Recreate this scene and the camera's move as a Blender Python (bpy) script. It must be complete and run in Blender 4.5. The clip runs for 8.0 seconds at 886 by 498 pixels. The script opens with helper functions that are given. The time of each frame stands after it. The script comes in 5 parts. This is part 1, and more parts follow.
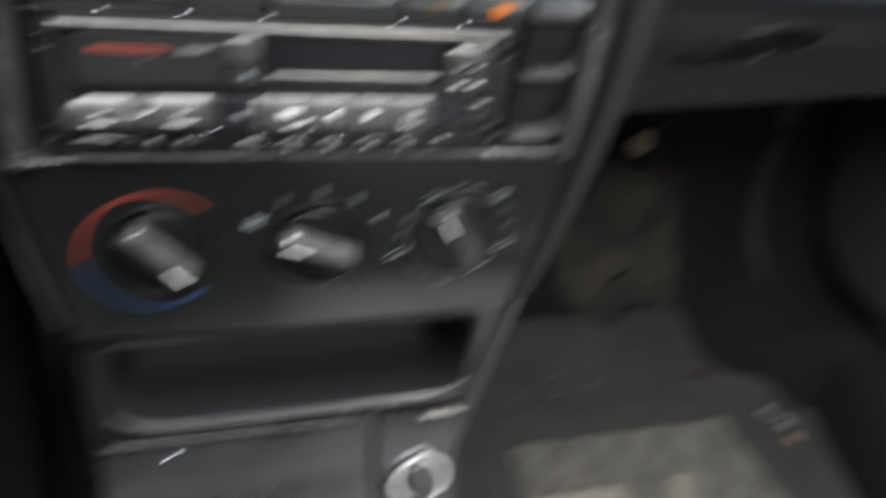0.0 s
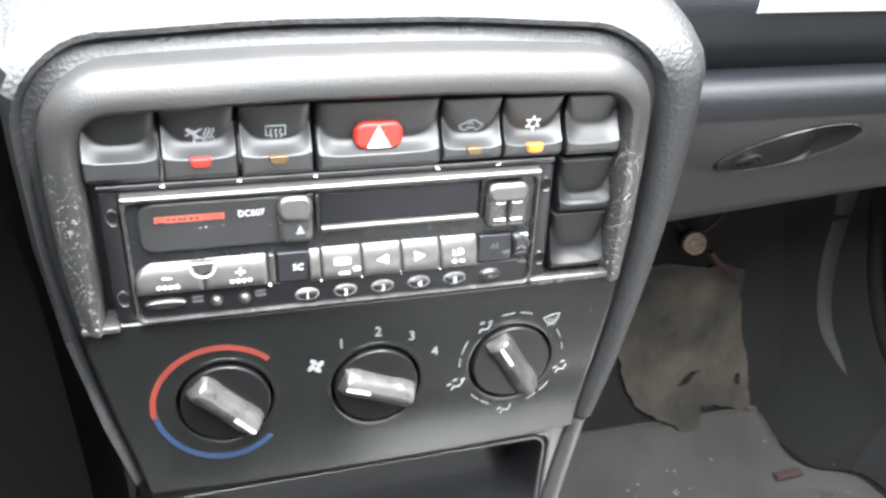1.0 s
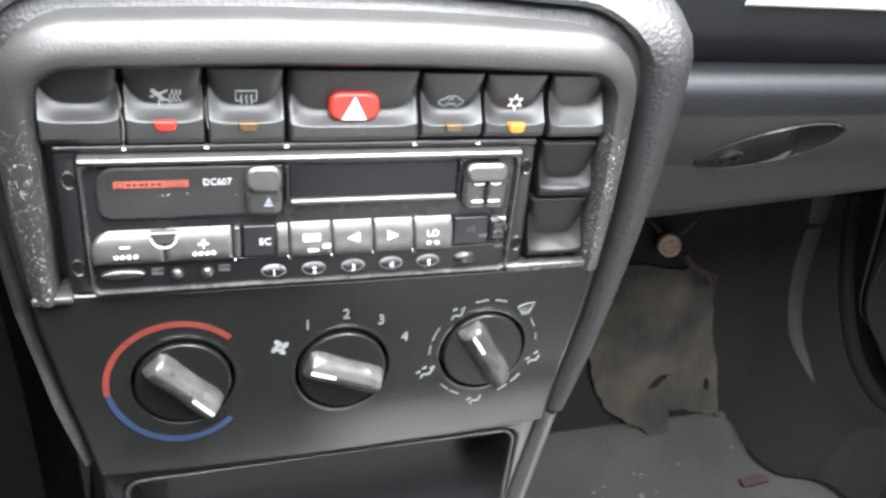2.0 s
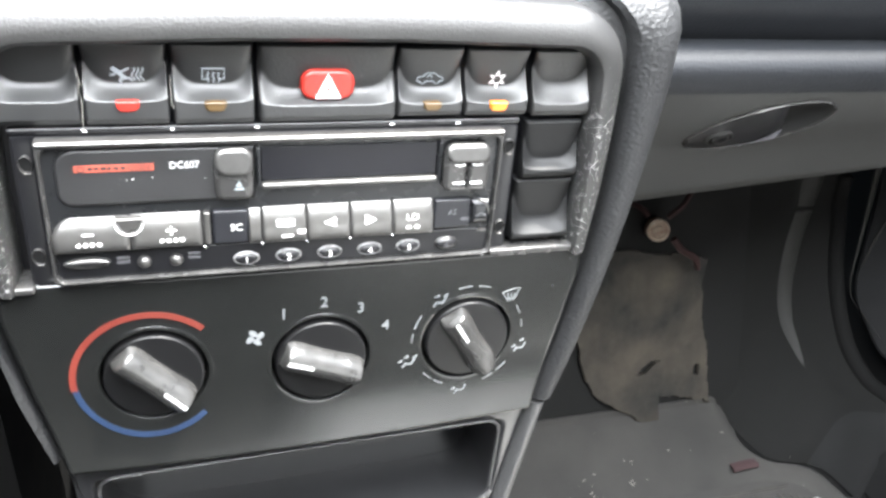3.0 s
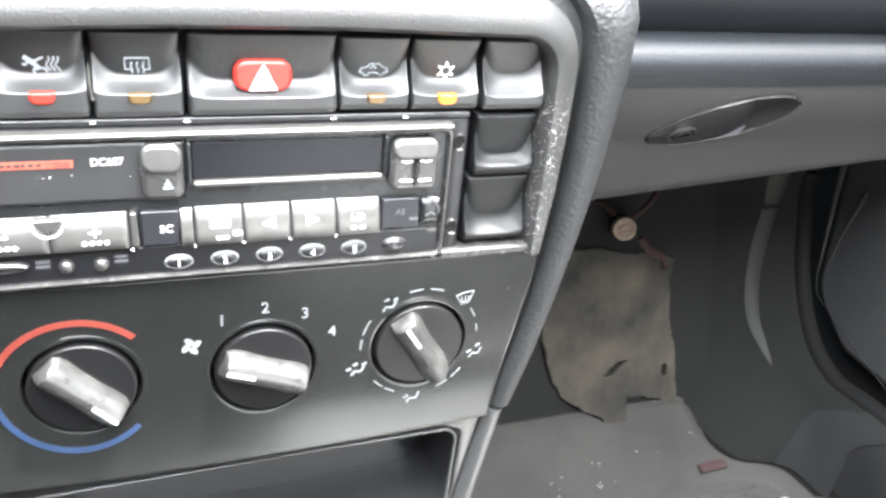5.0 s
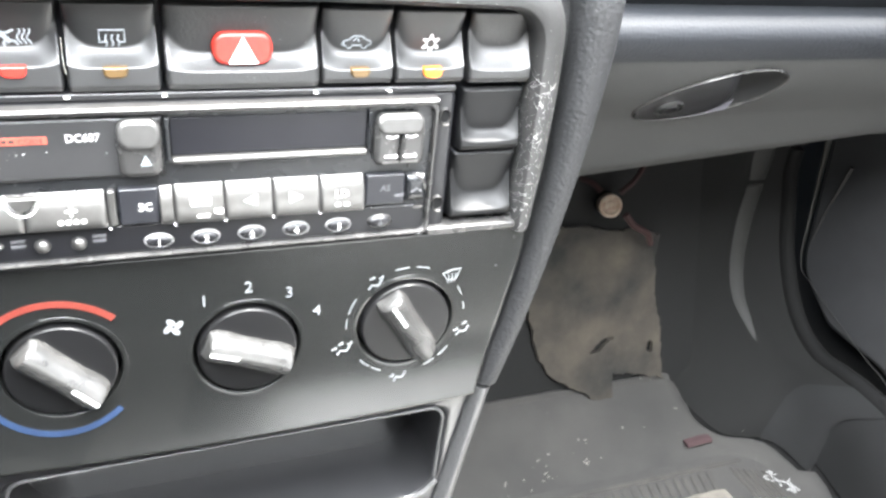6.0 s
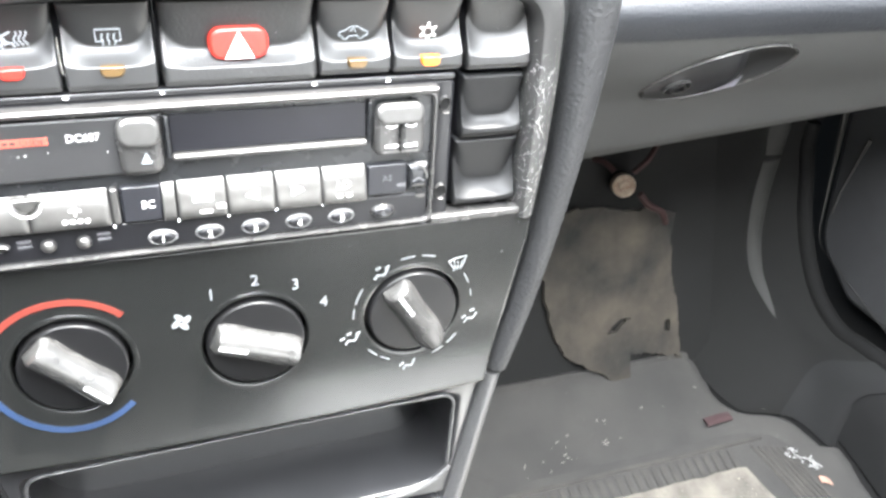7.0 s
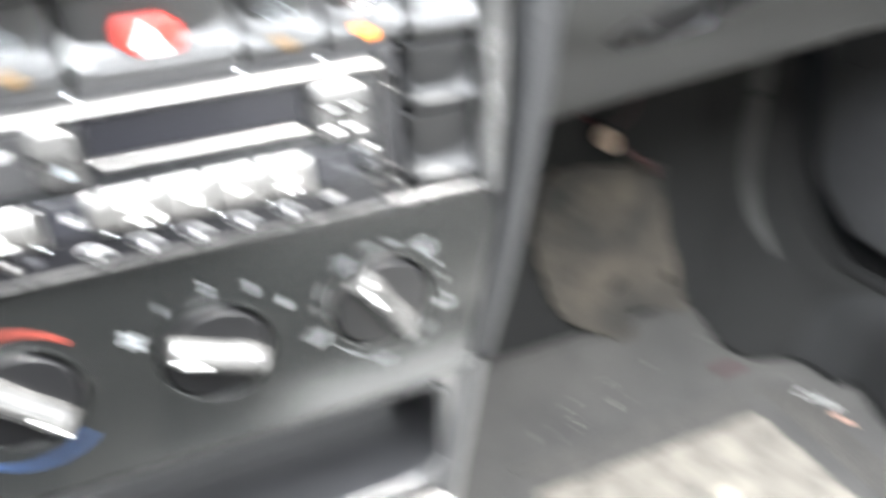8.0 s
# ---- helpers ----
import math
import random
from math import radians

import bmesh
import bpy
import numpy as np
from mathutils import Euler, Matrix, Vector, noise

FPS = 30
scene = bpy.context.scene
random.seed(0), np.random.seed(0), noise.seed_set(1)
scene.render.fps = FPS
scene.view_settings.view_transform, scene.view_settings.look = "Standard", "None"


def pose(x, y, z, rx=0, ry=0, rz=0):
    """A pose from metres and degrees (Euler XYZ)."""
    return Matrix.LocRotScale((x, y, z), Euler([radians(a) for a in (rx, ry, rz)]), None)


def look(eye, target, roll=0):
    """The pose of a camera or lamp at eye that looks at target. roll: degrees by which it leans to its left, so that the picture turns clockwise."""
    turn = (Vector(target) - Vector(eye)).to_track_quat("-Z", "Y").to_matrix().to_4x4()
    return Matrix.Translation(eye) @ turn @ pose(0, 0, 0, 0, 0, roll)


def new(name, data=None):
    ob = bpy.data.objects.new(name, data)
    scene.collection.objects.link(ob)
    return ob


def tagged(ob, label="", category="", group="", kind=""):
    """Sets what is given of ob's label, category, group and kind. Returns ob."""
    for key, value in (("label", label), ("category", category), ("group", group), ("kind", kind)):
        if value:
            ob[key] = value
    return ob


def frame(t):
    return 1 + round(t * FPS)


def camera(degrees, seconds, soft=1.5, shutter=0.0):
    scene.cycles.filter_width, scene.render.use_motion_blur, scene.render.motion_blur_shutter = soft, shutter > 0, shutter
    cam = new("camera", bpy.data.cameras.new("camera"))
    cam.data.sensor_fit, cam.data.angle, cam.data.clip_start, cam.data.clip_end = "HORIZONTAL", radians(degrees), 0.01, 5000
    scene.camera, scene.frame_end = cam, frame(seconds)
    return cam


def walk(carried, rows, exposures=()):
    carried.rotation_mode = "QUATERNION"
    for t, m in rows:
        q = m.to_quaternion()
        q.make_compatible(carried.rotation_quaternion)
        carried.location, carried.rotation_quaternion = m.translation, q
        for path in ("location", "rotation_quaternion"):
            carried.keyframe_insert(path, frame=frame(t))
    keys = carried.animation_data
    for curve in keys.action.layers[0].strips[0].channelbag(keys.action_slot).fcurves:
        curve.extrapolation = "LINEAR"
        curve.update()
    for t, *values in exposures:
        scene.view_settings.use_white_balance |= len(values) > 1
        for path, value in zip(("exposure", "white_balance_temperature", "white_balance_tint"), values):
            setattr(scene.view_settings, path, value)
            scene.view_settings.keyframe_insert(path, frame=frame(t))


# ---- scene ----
# The frame of the centre console: x to the right along its face, y into it, z up along it. It leans back by 20 degrees.
CON = pose(0, 0, 0.52, -20, 0, 0)

# ---- camera ----
cam = camera(56.70, 8.0, soft=2.8, shutter=0.7)
PATH = [
    (-0.03333, (0.0383, -0.2977, 0.1231), (0.5533, 1.0700, -0.9277), 9.16),
    (0, (0.0383, -0.2977, 0.1231), (0.6138, 1.0720, -0.8931), 10.40),
    (0.03333, (0.0390, -0.2969, 0.1234), (0.6602, 1.0759, -0.8612), 11.27),
    (0.1, (0.0403, -0.2954, 0.1240), (0.6355, 1.0864, -0.8641), 8.77),
    (0.2, (0.0433, -0.2960, 0.1278), (0.5960, 1.1335, -0.8161), 5.73),
    (0.3, (0.0435, -0.2993, 0.1308), (0.5771, 1.1632, -0.7726), 4.72),
    (0.4, (0.0438, -0.2986, 0.1322), (0.5709, 1.1606, -0.7804), 4.73),
    (0.5, (0.0431, -0.2999, 0.1328), (0.5458, 1.1617, -0.7896), 4.41),
    (0.7, (0.0423, -0.2987, 0.1348), (0.5283, 1.1833, -0.7637), 3.43),
    (0.8, (0.0423, -0.2986, 0.1368), (0.5043, 1.2024, -0.7426), 2.60),
    (1, (0.0414, -0.3014, 0.1379), (0.4990, 1.2292, -0.6915), 2.52),
    (1.5, (0.0462, -0.2935, 0.1339), (0.5567, 1.2203, -0.6954), 3.72),
    (2, (0.0435, -0.2942, 0.1242), (0.5594, 1.2221, -0.6972), 5.62),
    (3.5, (0.0543, -0.2806, 0.1140), (0.6047, 1.2098, -0.7321), 5.48),
    (4, (0.0560, -0.2785, 0.1102), (0.6188, 1.2161, -0.7202), 5.84),
    (4.5, (0.0604, -0.2755, 0.1096), (0.6330, 1.2068, -0.7359), 5.95),
    (4.7, (0.0626, -0.2742, 0.1097), (0.6467, 1.2093, -0.7259), 6.12),
    (5.8, (0.0670, -0.2708, 0.1104), (0.6753, 1.1869, -0.7527), 5.58),
    (6, (0.0661, -0.2688, 0.1068), (0.6860, 1.1779, -0.7666), 6.23),
    (6.5, (0.0701, -0.2694, 0.1119), (0.6748, 1.1804, -0.7669), 4.93),
    (7, (0.0723, -0.2695, 0.1092), (0.6463, 1.1732, -0.8014), 4.00),
    (7.3, (0.0736, -0.2689, 0.1102), (0.6175, 1.1646, -0.8329), 2.98),
    (7.5, (0.0800, -0.2656, 0.1157), (0.5923, 1.1585, -0.8588), 0.32),
    (7.7, (0.0854, -0.2625, 0.1110), (0.6165, 1.1550, -0.8629), -0.25),
    (7.8, (0.0905, -0.2576, 0.1066), (0.6277, 1.1524, -0.8749), 0.37),
    (7.9, (0.0969, -0.2527, 0.1032), (0.6676, 1.1484, -0.8721), 0.61),
    (7.967, (0.0951, -0.2535, 0.1026), (0.6876, 1.1284, -0.8871), -1.03),
    (8, (0.0943, -0.2540, 0.1022), (0.6492, 1.1587, -0.8655), -1.99),
    (8.033, (0.0943, -0.2540, 0.1022), (0.6053, 1.1932, -0.8383), -3.05),
]
walk(cam, [(t, CON @ look(eye, target, roll)) for t, eye, target, roll in PATH],
     exposures=[(0, -0.35), (0.1, -0.2), (0.3, 0.3), (0.5, 0.72), (0.7, 1.08), (1.0, 1.58), (1.5, 1.29), (2.0, 1.22), (3.5, 1.81), (4.5, 2.11), (6.0, 2.21), (6.5, 2.33), (7.0, 2.33), (8.0, 2.34)])

# ---- light ----
world = bpy.data.worlds.new("sky")
scene.world = world
world.use_nodes = True
wn = world.node_tree
sky = wn.nodes.new("ShaderNodeTexSky")
sky.sky_type, sky.sun_disc = "NISHITA", False
sky.sun_elevation, sky.sun_rotation = radians(69.4), radians(55.6)
wn.nodes["Background"].inputs[1].default_value = 0.06
wn.links.new(sky.outputs[0], wn.nodes["Background"].inputs[0])


def lamp(name, kind, m, energy, colour, size=None):
    data = bpy.data.lights.new(name, kind)
    data.energy, data.color = energy, colour
    if size:
        data.shape, data.size, data.size_y = "RECTANGLE", size[0], size[1]
    ob = new(name, data)
    ob.matrix_world = m
    return ob


# daylight that enters by the windscreen, the side windows and the rear window
# Hung back over the cabin, where a roof would be, to light the shelves.
lamp("windscreen_light", "AREA", look((0.12, -0.04, 1.02), (0.12, -0.22, 0.53)), 26.0, (0.94, 0.97, 1.0), (0.80, 0.80))
lamp("driver_window_light", "AREA", look((-0.65, -0.45, 0.92), (0.1, -0.4, 0.45)), 0.2, (0.94, 0.97, 1.0), (0.70, 0.34))
lamp("passenger_window_light", "AREA", look((0.79, -0.45, 0.92), (0.3, -0.35, 0.0)), 1.4, (1.0, 0.985, 0.95), (0.86, 0.36))
lamp("rear_side_window_light", "AREA", look((0.79, -1.25, 0.91), (0.1, -0.3, 0.5)), 0.55, (1.0, 0.985, 0.95), (0.80, 0.36))
lamp("rear_window_light", "AREA", look((0.36, -1.89, 0.88), (0.1, 0.0, 0.4)), 2.2, (1.0, 0.985, 0.95), (0.85, 0.38))
sun = lamp("sun", "SUN", look((0.31, 0.212, 1.0), (0, 0, 0)), 5.0, (1.0, 0.97, 0.92))
sun.data.angle = radians(0.6)

# ---- materials ----


def mat(name, colour, rough=0.5, metal=0.0, second=None, scale=60.0, spread=0.5, bump=0.0, bump_scale=900.0, flecks=0.0,
        fleck_scale=420.0, fleck_colour=(0.6, 0.6, 0.58), cell=False, coat=0.0, rough2=None, shine=0.5,
        chips=0.0, chip_scale=330.0, chip_top=1.0, deep=0.0006):
    """A worn surface: two colours mixed by large noise, fine grain as bump, and small light scuffs."""
    m = bpy.data.materials.new(name)
    m.use_nodes = True
    n, link = m.node_tree.nodes, m.node_tree.links.new
    bsdf = n["Principled BSDF"]
    bsdf.inputs["Metallic"].default_value = metal
    bsdf.inputs["Coat Weight"].default_value = coat
    bsdf.inputs["Specular IOR Level"].default_value = shine
    bsdf.inputs["Coat Roughness"].default_value = 0.15
    at = n.new("ShaderNodeTexCoord").outputs["Object"]
    big = n.new("ShaderNodeTexNoise")
    big.inputs["Scale"].default_value, big.inputs["Detail"].default_value = scale, 6.0
    link(at, big.inputs["Vector"])
    ramp = n.new("ShaderNodeMapRange")
    ramp.inputs[1].default_value, ramp.inputs[2].default_value = 0.5 - spread / 2, 0.5 + spread / 2
    link(big.outputs[0], ramp.inputs[0])
    mix = n.new("ShaderNodeMix")
    mix.data_type = "RGBA"
    mix.inputs[6].default_value = (*colour, 1)
    mix.inputs[7].default_value = (*(second or [c * 1.35 for c in colour]), 1)
    link(ramp.outputs[0], mix.inputs[0])
    out = mix.outputs[2]
    rr = n.new("ShaderNodeMapRange")
    rr.inputs[3].default_value, rr.inputs[4].default_value = rough, rough2 if rough2 else min(1, rough * 1.25)
    link(big.outputs[0], rr.inputs[0])
    link(rr.outputs[0], bsdf.inputs["Roughness"])
    if flecks:
        v = n.new("ShaderNodeTexNoise")
        v.inputs["Scale"].default_value, v.inputs["Detail"].default_value, v.inputs["Roughness"].default_value = fleck_scale, 5.0, 0.7
        link(at, v.inputs["Vector"])
        w = n.new("ShaderNodeMath")
        w.operation = "MULTIPLY"
        link(v.outputs[0], w.inputs[0])
        soft = n.new("ShaderNodeMapRange")
        soft.inputs[1].default_value, soft.inputs[2].default_value = 0.35, 0.65
        soft.inputs[3].default_value, soft.inputs[4].default_value = 0.8, 1.1
        link(big.outputs[0], soft.inputs[0])
        link(soft.outputs[0], w.inputs[1])
        cut = n.new("ShaderNodeMapRange")
        cut.inputs[1].default_value, cut.inputs[2].default_value = 0.80 - flecks, 0.86 - flecks
        link(w.outputs[0], cut.inputs[0])
        mix2 = n.new("ShaderNodeMix")
        mix2.data_type = "RGBA"
        mix2.inputs[7].default_value = (*fleck_colour, 1)
        link(cut.outputs[0], mix2.inputs[0])
        link(out, mix2.inputs[6])
        out = mix2.outputs[2]
    if chips:
        # short pale chips: one in some cells of a stretched, warped pattern
        warp = n.new("ShaderNodeTexNoise")
        warp.inputs["Scale"].default_value, warp.inputs["Detail"].default_value = chip_scale * 2.2, 3.0
        link(at, warp.inputs["Vector"])
        long = n.new("ShaderNodeVectorMath")
        long.operation = "MULTIPLY"
        long.inputs[1].default_value = (1.25, 1.25, 0.5)
        add = n.new("ShaderNodeVectorMath")
        add.operation = "MULTIPLY_ADD"
        add.inputs[1].default_value = (0.0030, 0.0030, 0.0030)
        link(warp.outputs[1], add.inputs[0])
        link(at, add.inputs[2])
        vor = n.new("ShaderNodeTexVoronoi")
        vor.inputs["Scale"].default_value = chip_scale
        link(add.outputs[0], long.inputs[0])
        link(long.outputs[0], vor.inputs["Vector"])
        split = n.new("ShaderNodeSeparateColor")
        link(vor.outputs["Color"], split.inputs[0])
        size = n.new("ShaderNodeMapRange")
        size.inputs[1].default_value, size.inputs[2].default_value = 1 - chips, 1.0
        size.inputs[3].default_value, size.inputs[4].default_value = 0.05, 0.27
        link(split.outputs[0], size.inputs[0])
        near = n.new("ShaderNodeMath")
        near.operation = "LESS_THAN"
        link(vor.outputs["Distance"], near.inputs[0])
        # chips only below chip_top, on the upright sides
        xyz = n.new("ShaderNodeSeparateXYZ")
        link(at, xyz.inputs[0])
        worn = n.new("ShaderNodeMapRange")
        worn.inputs[1].default_value, worn.inputs[2].default_value = chip_top, chip_top - 0.02
        link(xyz.outputs[2], worn.inputs[0])
        gauge = n.new("ShaderNodeMath")
        gauge.operation = "MULTIPLY"
        link(size.outputs[0], gauge.inputs[0])
        link(worn.outputs[0], gauge.inputs[1])
        link(gauge.outputs[0], near.inputs[1])
        mix3 = n.new("ShaderNodeMix")
        mix3.data_type = "RGBA"
        mix3.inputs[7].default_value = (*fleck_colour, 1)
        link(near.outputs[0], mix3.inputs[0])
        link(out, mix3.inputs[6])
        out = mix3.outputs[2]
    link(out, bsdf.inputs["Base Color"])
    if bump:
        if cell:
            g = n.new("ShaderNodeTexVoronoi")
            g.feature = "SMOOTH_F1"
            height = g.outputs["Distance"]
        else:
            g = n.new("ShaderNodeTexNoise")
            g.inputs["Detail"].default_value = 4.0
            height = g.outputs[0]
        g.inputs["Scale"].default_value = bump_scale
        link(at, g.inputs["Vector"])
        b = n.new("ShaderNodeBump")
        b.inputs["Strength"].default_value, b.inputs["Distance"].default_value = bump, deep
        link(height, b.inputs["Height"])
        link(b.outputs[0], bsdf.inputs["Normal"])
    return m


SOFT = mat("grained_charcoal_plastic", (0.0105, 0.0107, 0.0112), 0.46, shine=0.37, bump=0.7, bump_scale=640, cell=True, scale=25, deep=0.0006)
# Paler copy of SOFT, which puts the light on the right flank into colour.
FLANK = mat("paler_charcoal_plastic", (0.034, 0.034, 0.0345), 0.40, shine=0.8, bump=0.7, bump_scale=640, cell=True, scale=25, deep=0.0005)
BEZEL = mat("worn_charcoal_plastic", (0.017, 0.0168, 0.0165), 0.38, bump=0.45, bump_scale=1000, deep=0.0004, flecks=0.075, fleck_scale=1300, fleck_colour=(0.85, 0.85, 0.83), scale=30, chips=0.95, chip_scale=800, chip_top=0.084)
PANEL = mat("satin_black_plastic", (0.0080, 0.0083, 0.0080), 0.20, shine=0.9, rough2=0.215, scale=18)
POCKET = mat("black_pocket_plastic", (0.015, 0.015, 0.016), 0.30, shine=0.9, bump=0.05, bump_scale=1800)
SWITCH = mat("dusty_switch_plastic", (0.0060, 0.0063, 0.0068), 0.42, shine=0.85, second=(0.0105, 0.0106, 0.0106), bump=0.08, bump_scale=1800, scale=160)
# Darker, duller copy of SWITCH: the shade in the side domes as colour.
SWITCH_SHADED = mat("shaded_switch_plastic", (0.0042, 0.0044, 0.0048), 0.46, shine=0.30, second=(0.0065, 0.0066, 0.0068), bump=0.08, bump_scale=1800, scale=160)
SWITCH_WORN = mat("worn_switch_plastic", (0.0070, 0.0071, 0.0073), 0.42, shine=0.8, second=(0.013, 0.013, 0.0128), bump=0.25, bump_scale=900, scale=240, flecks=0.13, fleck_scale=1100, fleck_colour=(0.26, 0.26, 0.25))
BLACK = mat("black_radio_plastic", (0.006, 0.006, 0.007), 0.26, bump=0.03, bump_scale=3000)
DOOR = mat("cassette_door_plastic", (0.012, 0.012, 0.0125), 0.42, bump=0.08, bump_scale=2500, flecks=0.06, fleck_scale=500)
FACE = mat("grey_radio_fascia", (0.013, 0.0135, 0.0145), 0.24, metal=0.15, bump=0.02, bump_scale=3000)
SILVER = mat("silver_painted_button", (0.150, 0.147, 0.143), 0.30, metal=0.8, second=(0.100, 0.097, 0.093), scale=120, bump=0.04, bump_scale=2500)
CAPGREY = mat("highlight_grey", (0.080, 0.079, 0.077), 0.28, metal=0.6, second=(0.055, 0.054, 0.052), scale=150, bump=0.03, bump_scale=2500)
KEYBODY = mat("dark_grey_key", (0.042, 0.041, 0.040), 0.24, metal=0.35, scale=150, bump=0.03, bump_scale=2500)
LABEL = mat("orange_red_label", (0.26, 0.055, 0.035), 0.5, scale=300)
KEYDARK = mat("grey_preset_key", (0.20, 0.20, 0.20), 0.24, metal=0.3, scale=200)
NAVY = mat("dark_navy_button", (0.0075, 0.0078, 0.0098), 0.34)
CHROME = mat("bright_chrome", (0.75, 0.75, 0.76), 0.12, metal=1.0, scale=90)
GLASS = mat("dark_display_window", (0.0075, 0.0075, 0.009), 0.22, shine=0.2)
KNOB = mat("knob_dial_plastic", (0.005, 0.005, 0.0053), 0.30, shine=0.35, bump=0.03, bump_scale=2500)
GASKET = mat("matt_black_ring", (0.004, 0.004, 0.004), 0.8, shine=0.2)
GRIP = mat("worn_grey_knob_grip", (0.026, 0.0257, 0.0248), 0.19, metal=0.1, shine=1.0, second=(0.052, 0.051, 0.049), scale=110, spread=0.4, rough2=0.28, bump=0.04, bump_scale=1800)
WHITE = mat("white_print", (0.60, 0.60, 0.59), 0.5, scale=900)
LIGHT = mat("light_grey_print", (0.34, 0.34, 0.34), 0.5, scale=900)
ICON = mat("pale_teal_print", (0.215, 0.240, 0.252), 0.5, scale=900)
PALE = mat("pale_blue_print", (0.14, 0.146, 0.15), 0.5, scale=900)
GREY_PRINT = mat("faded_grey_print", (0.06, 0.06, 0.064), 0.5, scale=900)
RED = mat("red_print", (0.125, 0.019, 0.012), 0.45, second=(0.15, 0.025, 0.017), scale=200)
BLUE = mat("blue_print", (0.009, 0.021, 0.052), 0.45, second=(0.011, 0.026, 0.064), scale=200)
RED_LENS = mat("red_lens", (0.28, 0.017, 0.011), 0.34, coat=0.1, scale=300)
AMBER = mat("dull_amber_lens", (0.060, 0.034, 0.009), 0.4, coat=0.3, scale=300)
ORANGE = mat("orange_lens", (0.50, 0.125, 0.006), 0.28, coat=0.3, scale=300)
# Dark bluish tone: the skylight on the upper dash is put into colour.
DASH = mat("skylit_dash_plastic", (0.0095, 0.0104, 0.0122), 0.50, shine=0.25, bump=0.40, bump_scale=700, cell=True, scale=12)
# Far paler than the dash: the sun's white glare is put into the colour.
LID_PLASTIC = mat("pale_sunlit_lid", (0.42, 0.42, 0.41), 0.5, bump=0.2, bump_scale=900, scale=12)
# Warmer, lighter copy of DASH that stands for light bounced off the floor.
GLOVE = mat("bounce_lit_dash_plastic", (0.031, 0.0312, 0.0302), 0.62, shine=0.25, bump=0.28, bump_scale=1100, scale=10)
GLOSSY = mat("glossy_black_handle", (0.0075, 0.0075, 0.0082), 0.32, shine=0.4, bump=0.02)
CARPET = mat("dusty_charcoal_carpet", (0.022, 0.022, 0.0216), 0.95, second=(0.072, 0.069, 0.0645), scale=9, spread=0.7, bump=1.0, bump_scale=1500, flecks=0.11, fleck_scale=300, fleck_colour=(0.15, 0.146, 0.137))
RUBBER = mat("dark_floor_rubber", (0.006, 0.006, 0.006), 0.8, shine=0.2, bump=0.4, bump_scale=300)
BULKHEAD = mat("black_bulkhead_mat", (0.0115, 0.0115, 0.0114), 0.85, shine=0.2, bump=0.4, bump_scale=500, scale=9)
KICK = mat("dark_side_trim", (0.0115, 0.0115, 0.0113), 0.80, shine=0.12, bump=0.2, bump_scale=900, scale=9)
FELT = mat("grey_brown_felt", (0.014, 0.0139, 0.0134), 0.95, second=(0.070, 0.060, 0.047), scale=16, spread=0.36, bump=1.0, bump_scale=420)
PAD = mat("sandy_worn_heel_pad", (0.165, 0.150, 0.128), 0.9, second=(0.072, 0.067, 0.059), scale=42, spread=0.42, flecks=0.17, fleck_scale=190, fleck_colour=(0.25, 0.225, 0.19), bump=1.0, bump_scale=320, deep=0.0012)
MAT_RIB = mat("grey_rubber_rib", (0.034, 0.0330, 0.0308), 0.9, second=(0.062, 0.0585, 0.053), scale=40, spread=0.5, bump=0.8, bump_scale=500)
PALE_METAL = mat("silver_thread", (0.27, 0.27, 0.265), 0.5, metal=0.3, scale=300)
RIDGE_GREY = mat("pale_ridge_grey", (0.024, 0.024, 0.0229), 0.6, shine=0.3, bump=0.2, bump_scale=600, scale=25)
DOORCARD = mat("dark_door_card", (0.025, 0.0255, 0.027), 0.55, bump=0.3, bump_scale=900)
SILL = mat("grey_sill_trim", (0.014, 0.0142, 0.0145), 0.7, shine=0.15, bump=0.3, bump_scale=700, scale=12)
SHELL = mat("grey_headlining", (0.20, 0.20, 0.195), 0.9, bump=0.4, bump_scale=300)
CLOTH = mat("pale_bounce_cloth", (0.68, 0.67, 0.64), 0.9, bump=0.5, bump_scale=700)
# Mixed tones and roughness stand for blotchy reflections on the tray.
TRAY = mat("glossy_ashtray_plastic", (0.016, 0.0162, 0.017), 0.16, shine=1.0, second=(0.03, 0.03, 0.031), scale=26, spread=0.3, rough2=0.42)
PATCH = mat("pale_blue_grey_patch", (0.26, 0.262, 0.295), 0.4, scale=200)
CAP = mat("cream_plastic_cap", (0.40, 0.34, 0.26), 0.45, second=(0.16, 0.08, 0.05), scale=140, bump=0.3, bump_scale=400)
WIRE = mat("red_brown_wire", (0.022, 0.007, 0.0065), 0.7, scale=80)
TAG = mat("faded_red_tag", (0.038, 0.021, 0.022), 0.9, scale=120)
SCRAP = mat("tan_paper", (0.28, 0.17, 0.13), 0.8, scale=200)
CRUMB = mat("pale_crumbs", (0.125, 0.118, 0.106), 0.8, scale=300)
FIBRE = mat("pale_fibre", (0.22, 0.21, 0.19), 0.6, scale=300)

# ---- mesh tools ----
MM = 0.001


def finish(name, bm, material, angle=35):
    mesh = bpy.data.meshes.new(name)
    bmesh.ops.recalc_face_normals(bm, faces=bm.faces)
    bm.to_mesh(mesh)
    bm.free()
    mesh.set_sharp_from_angle(angle=radians(angle))
    for p in mesh.polygons:
        p.use_smooth = len(p.vertices) <= 4
    mesh.materials.append(material)
    return mesh


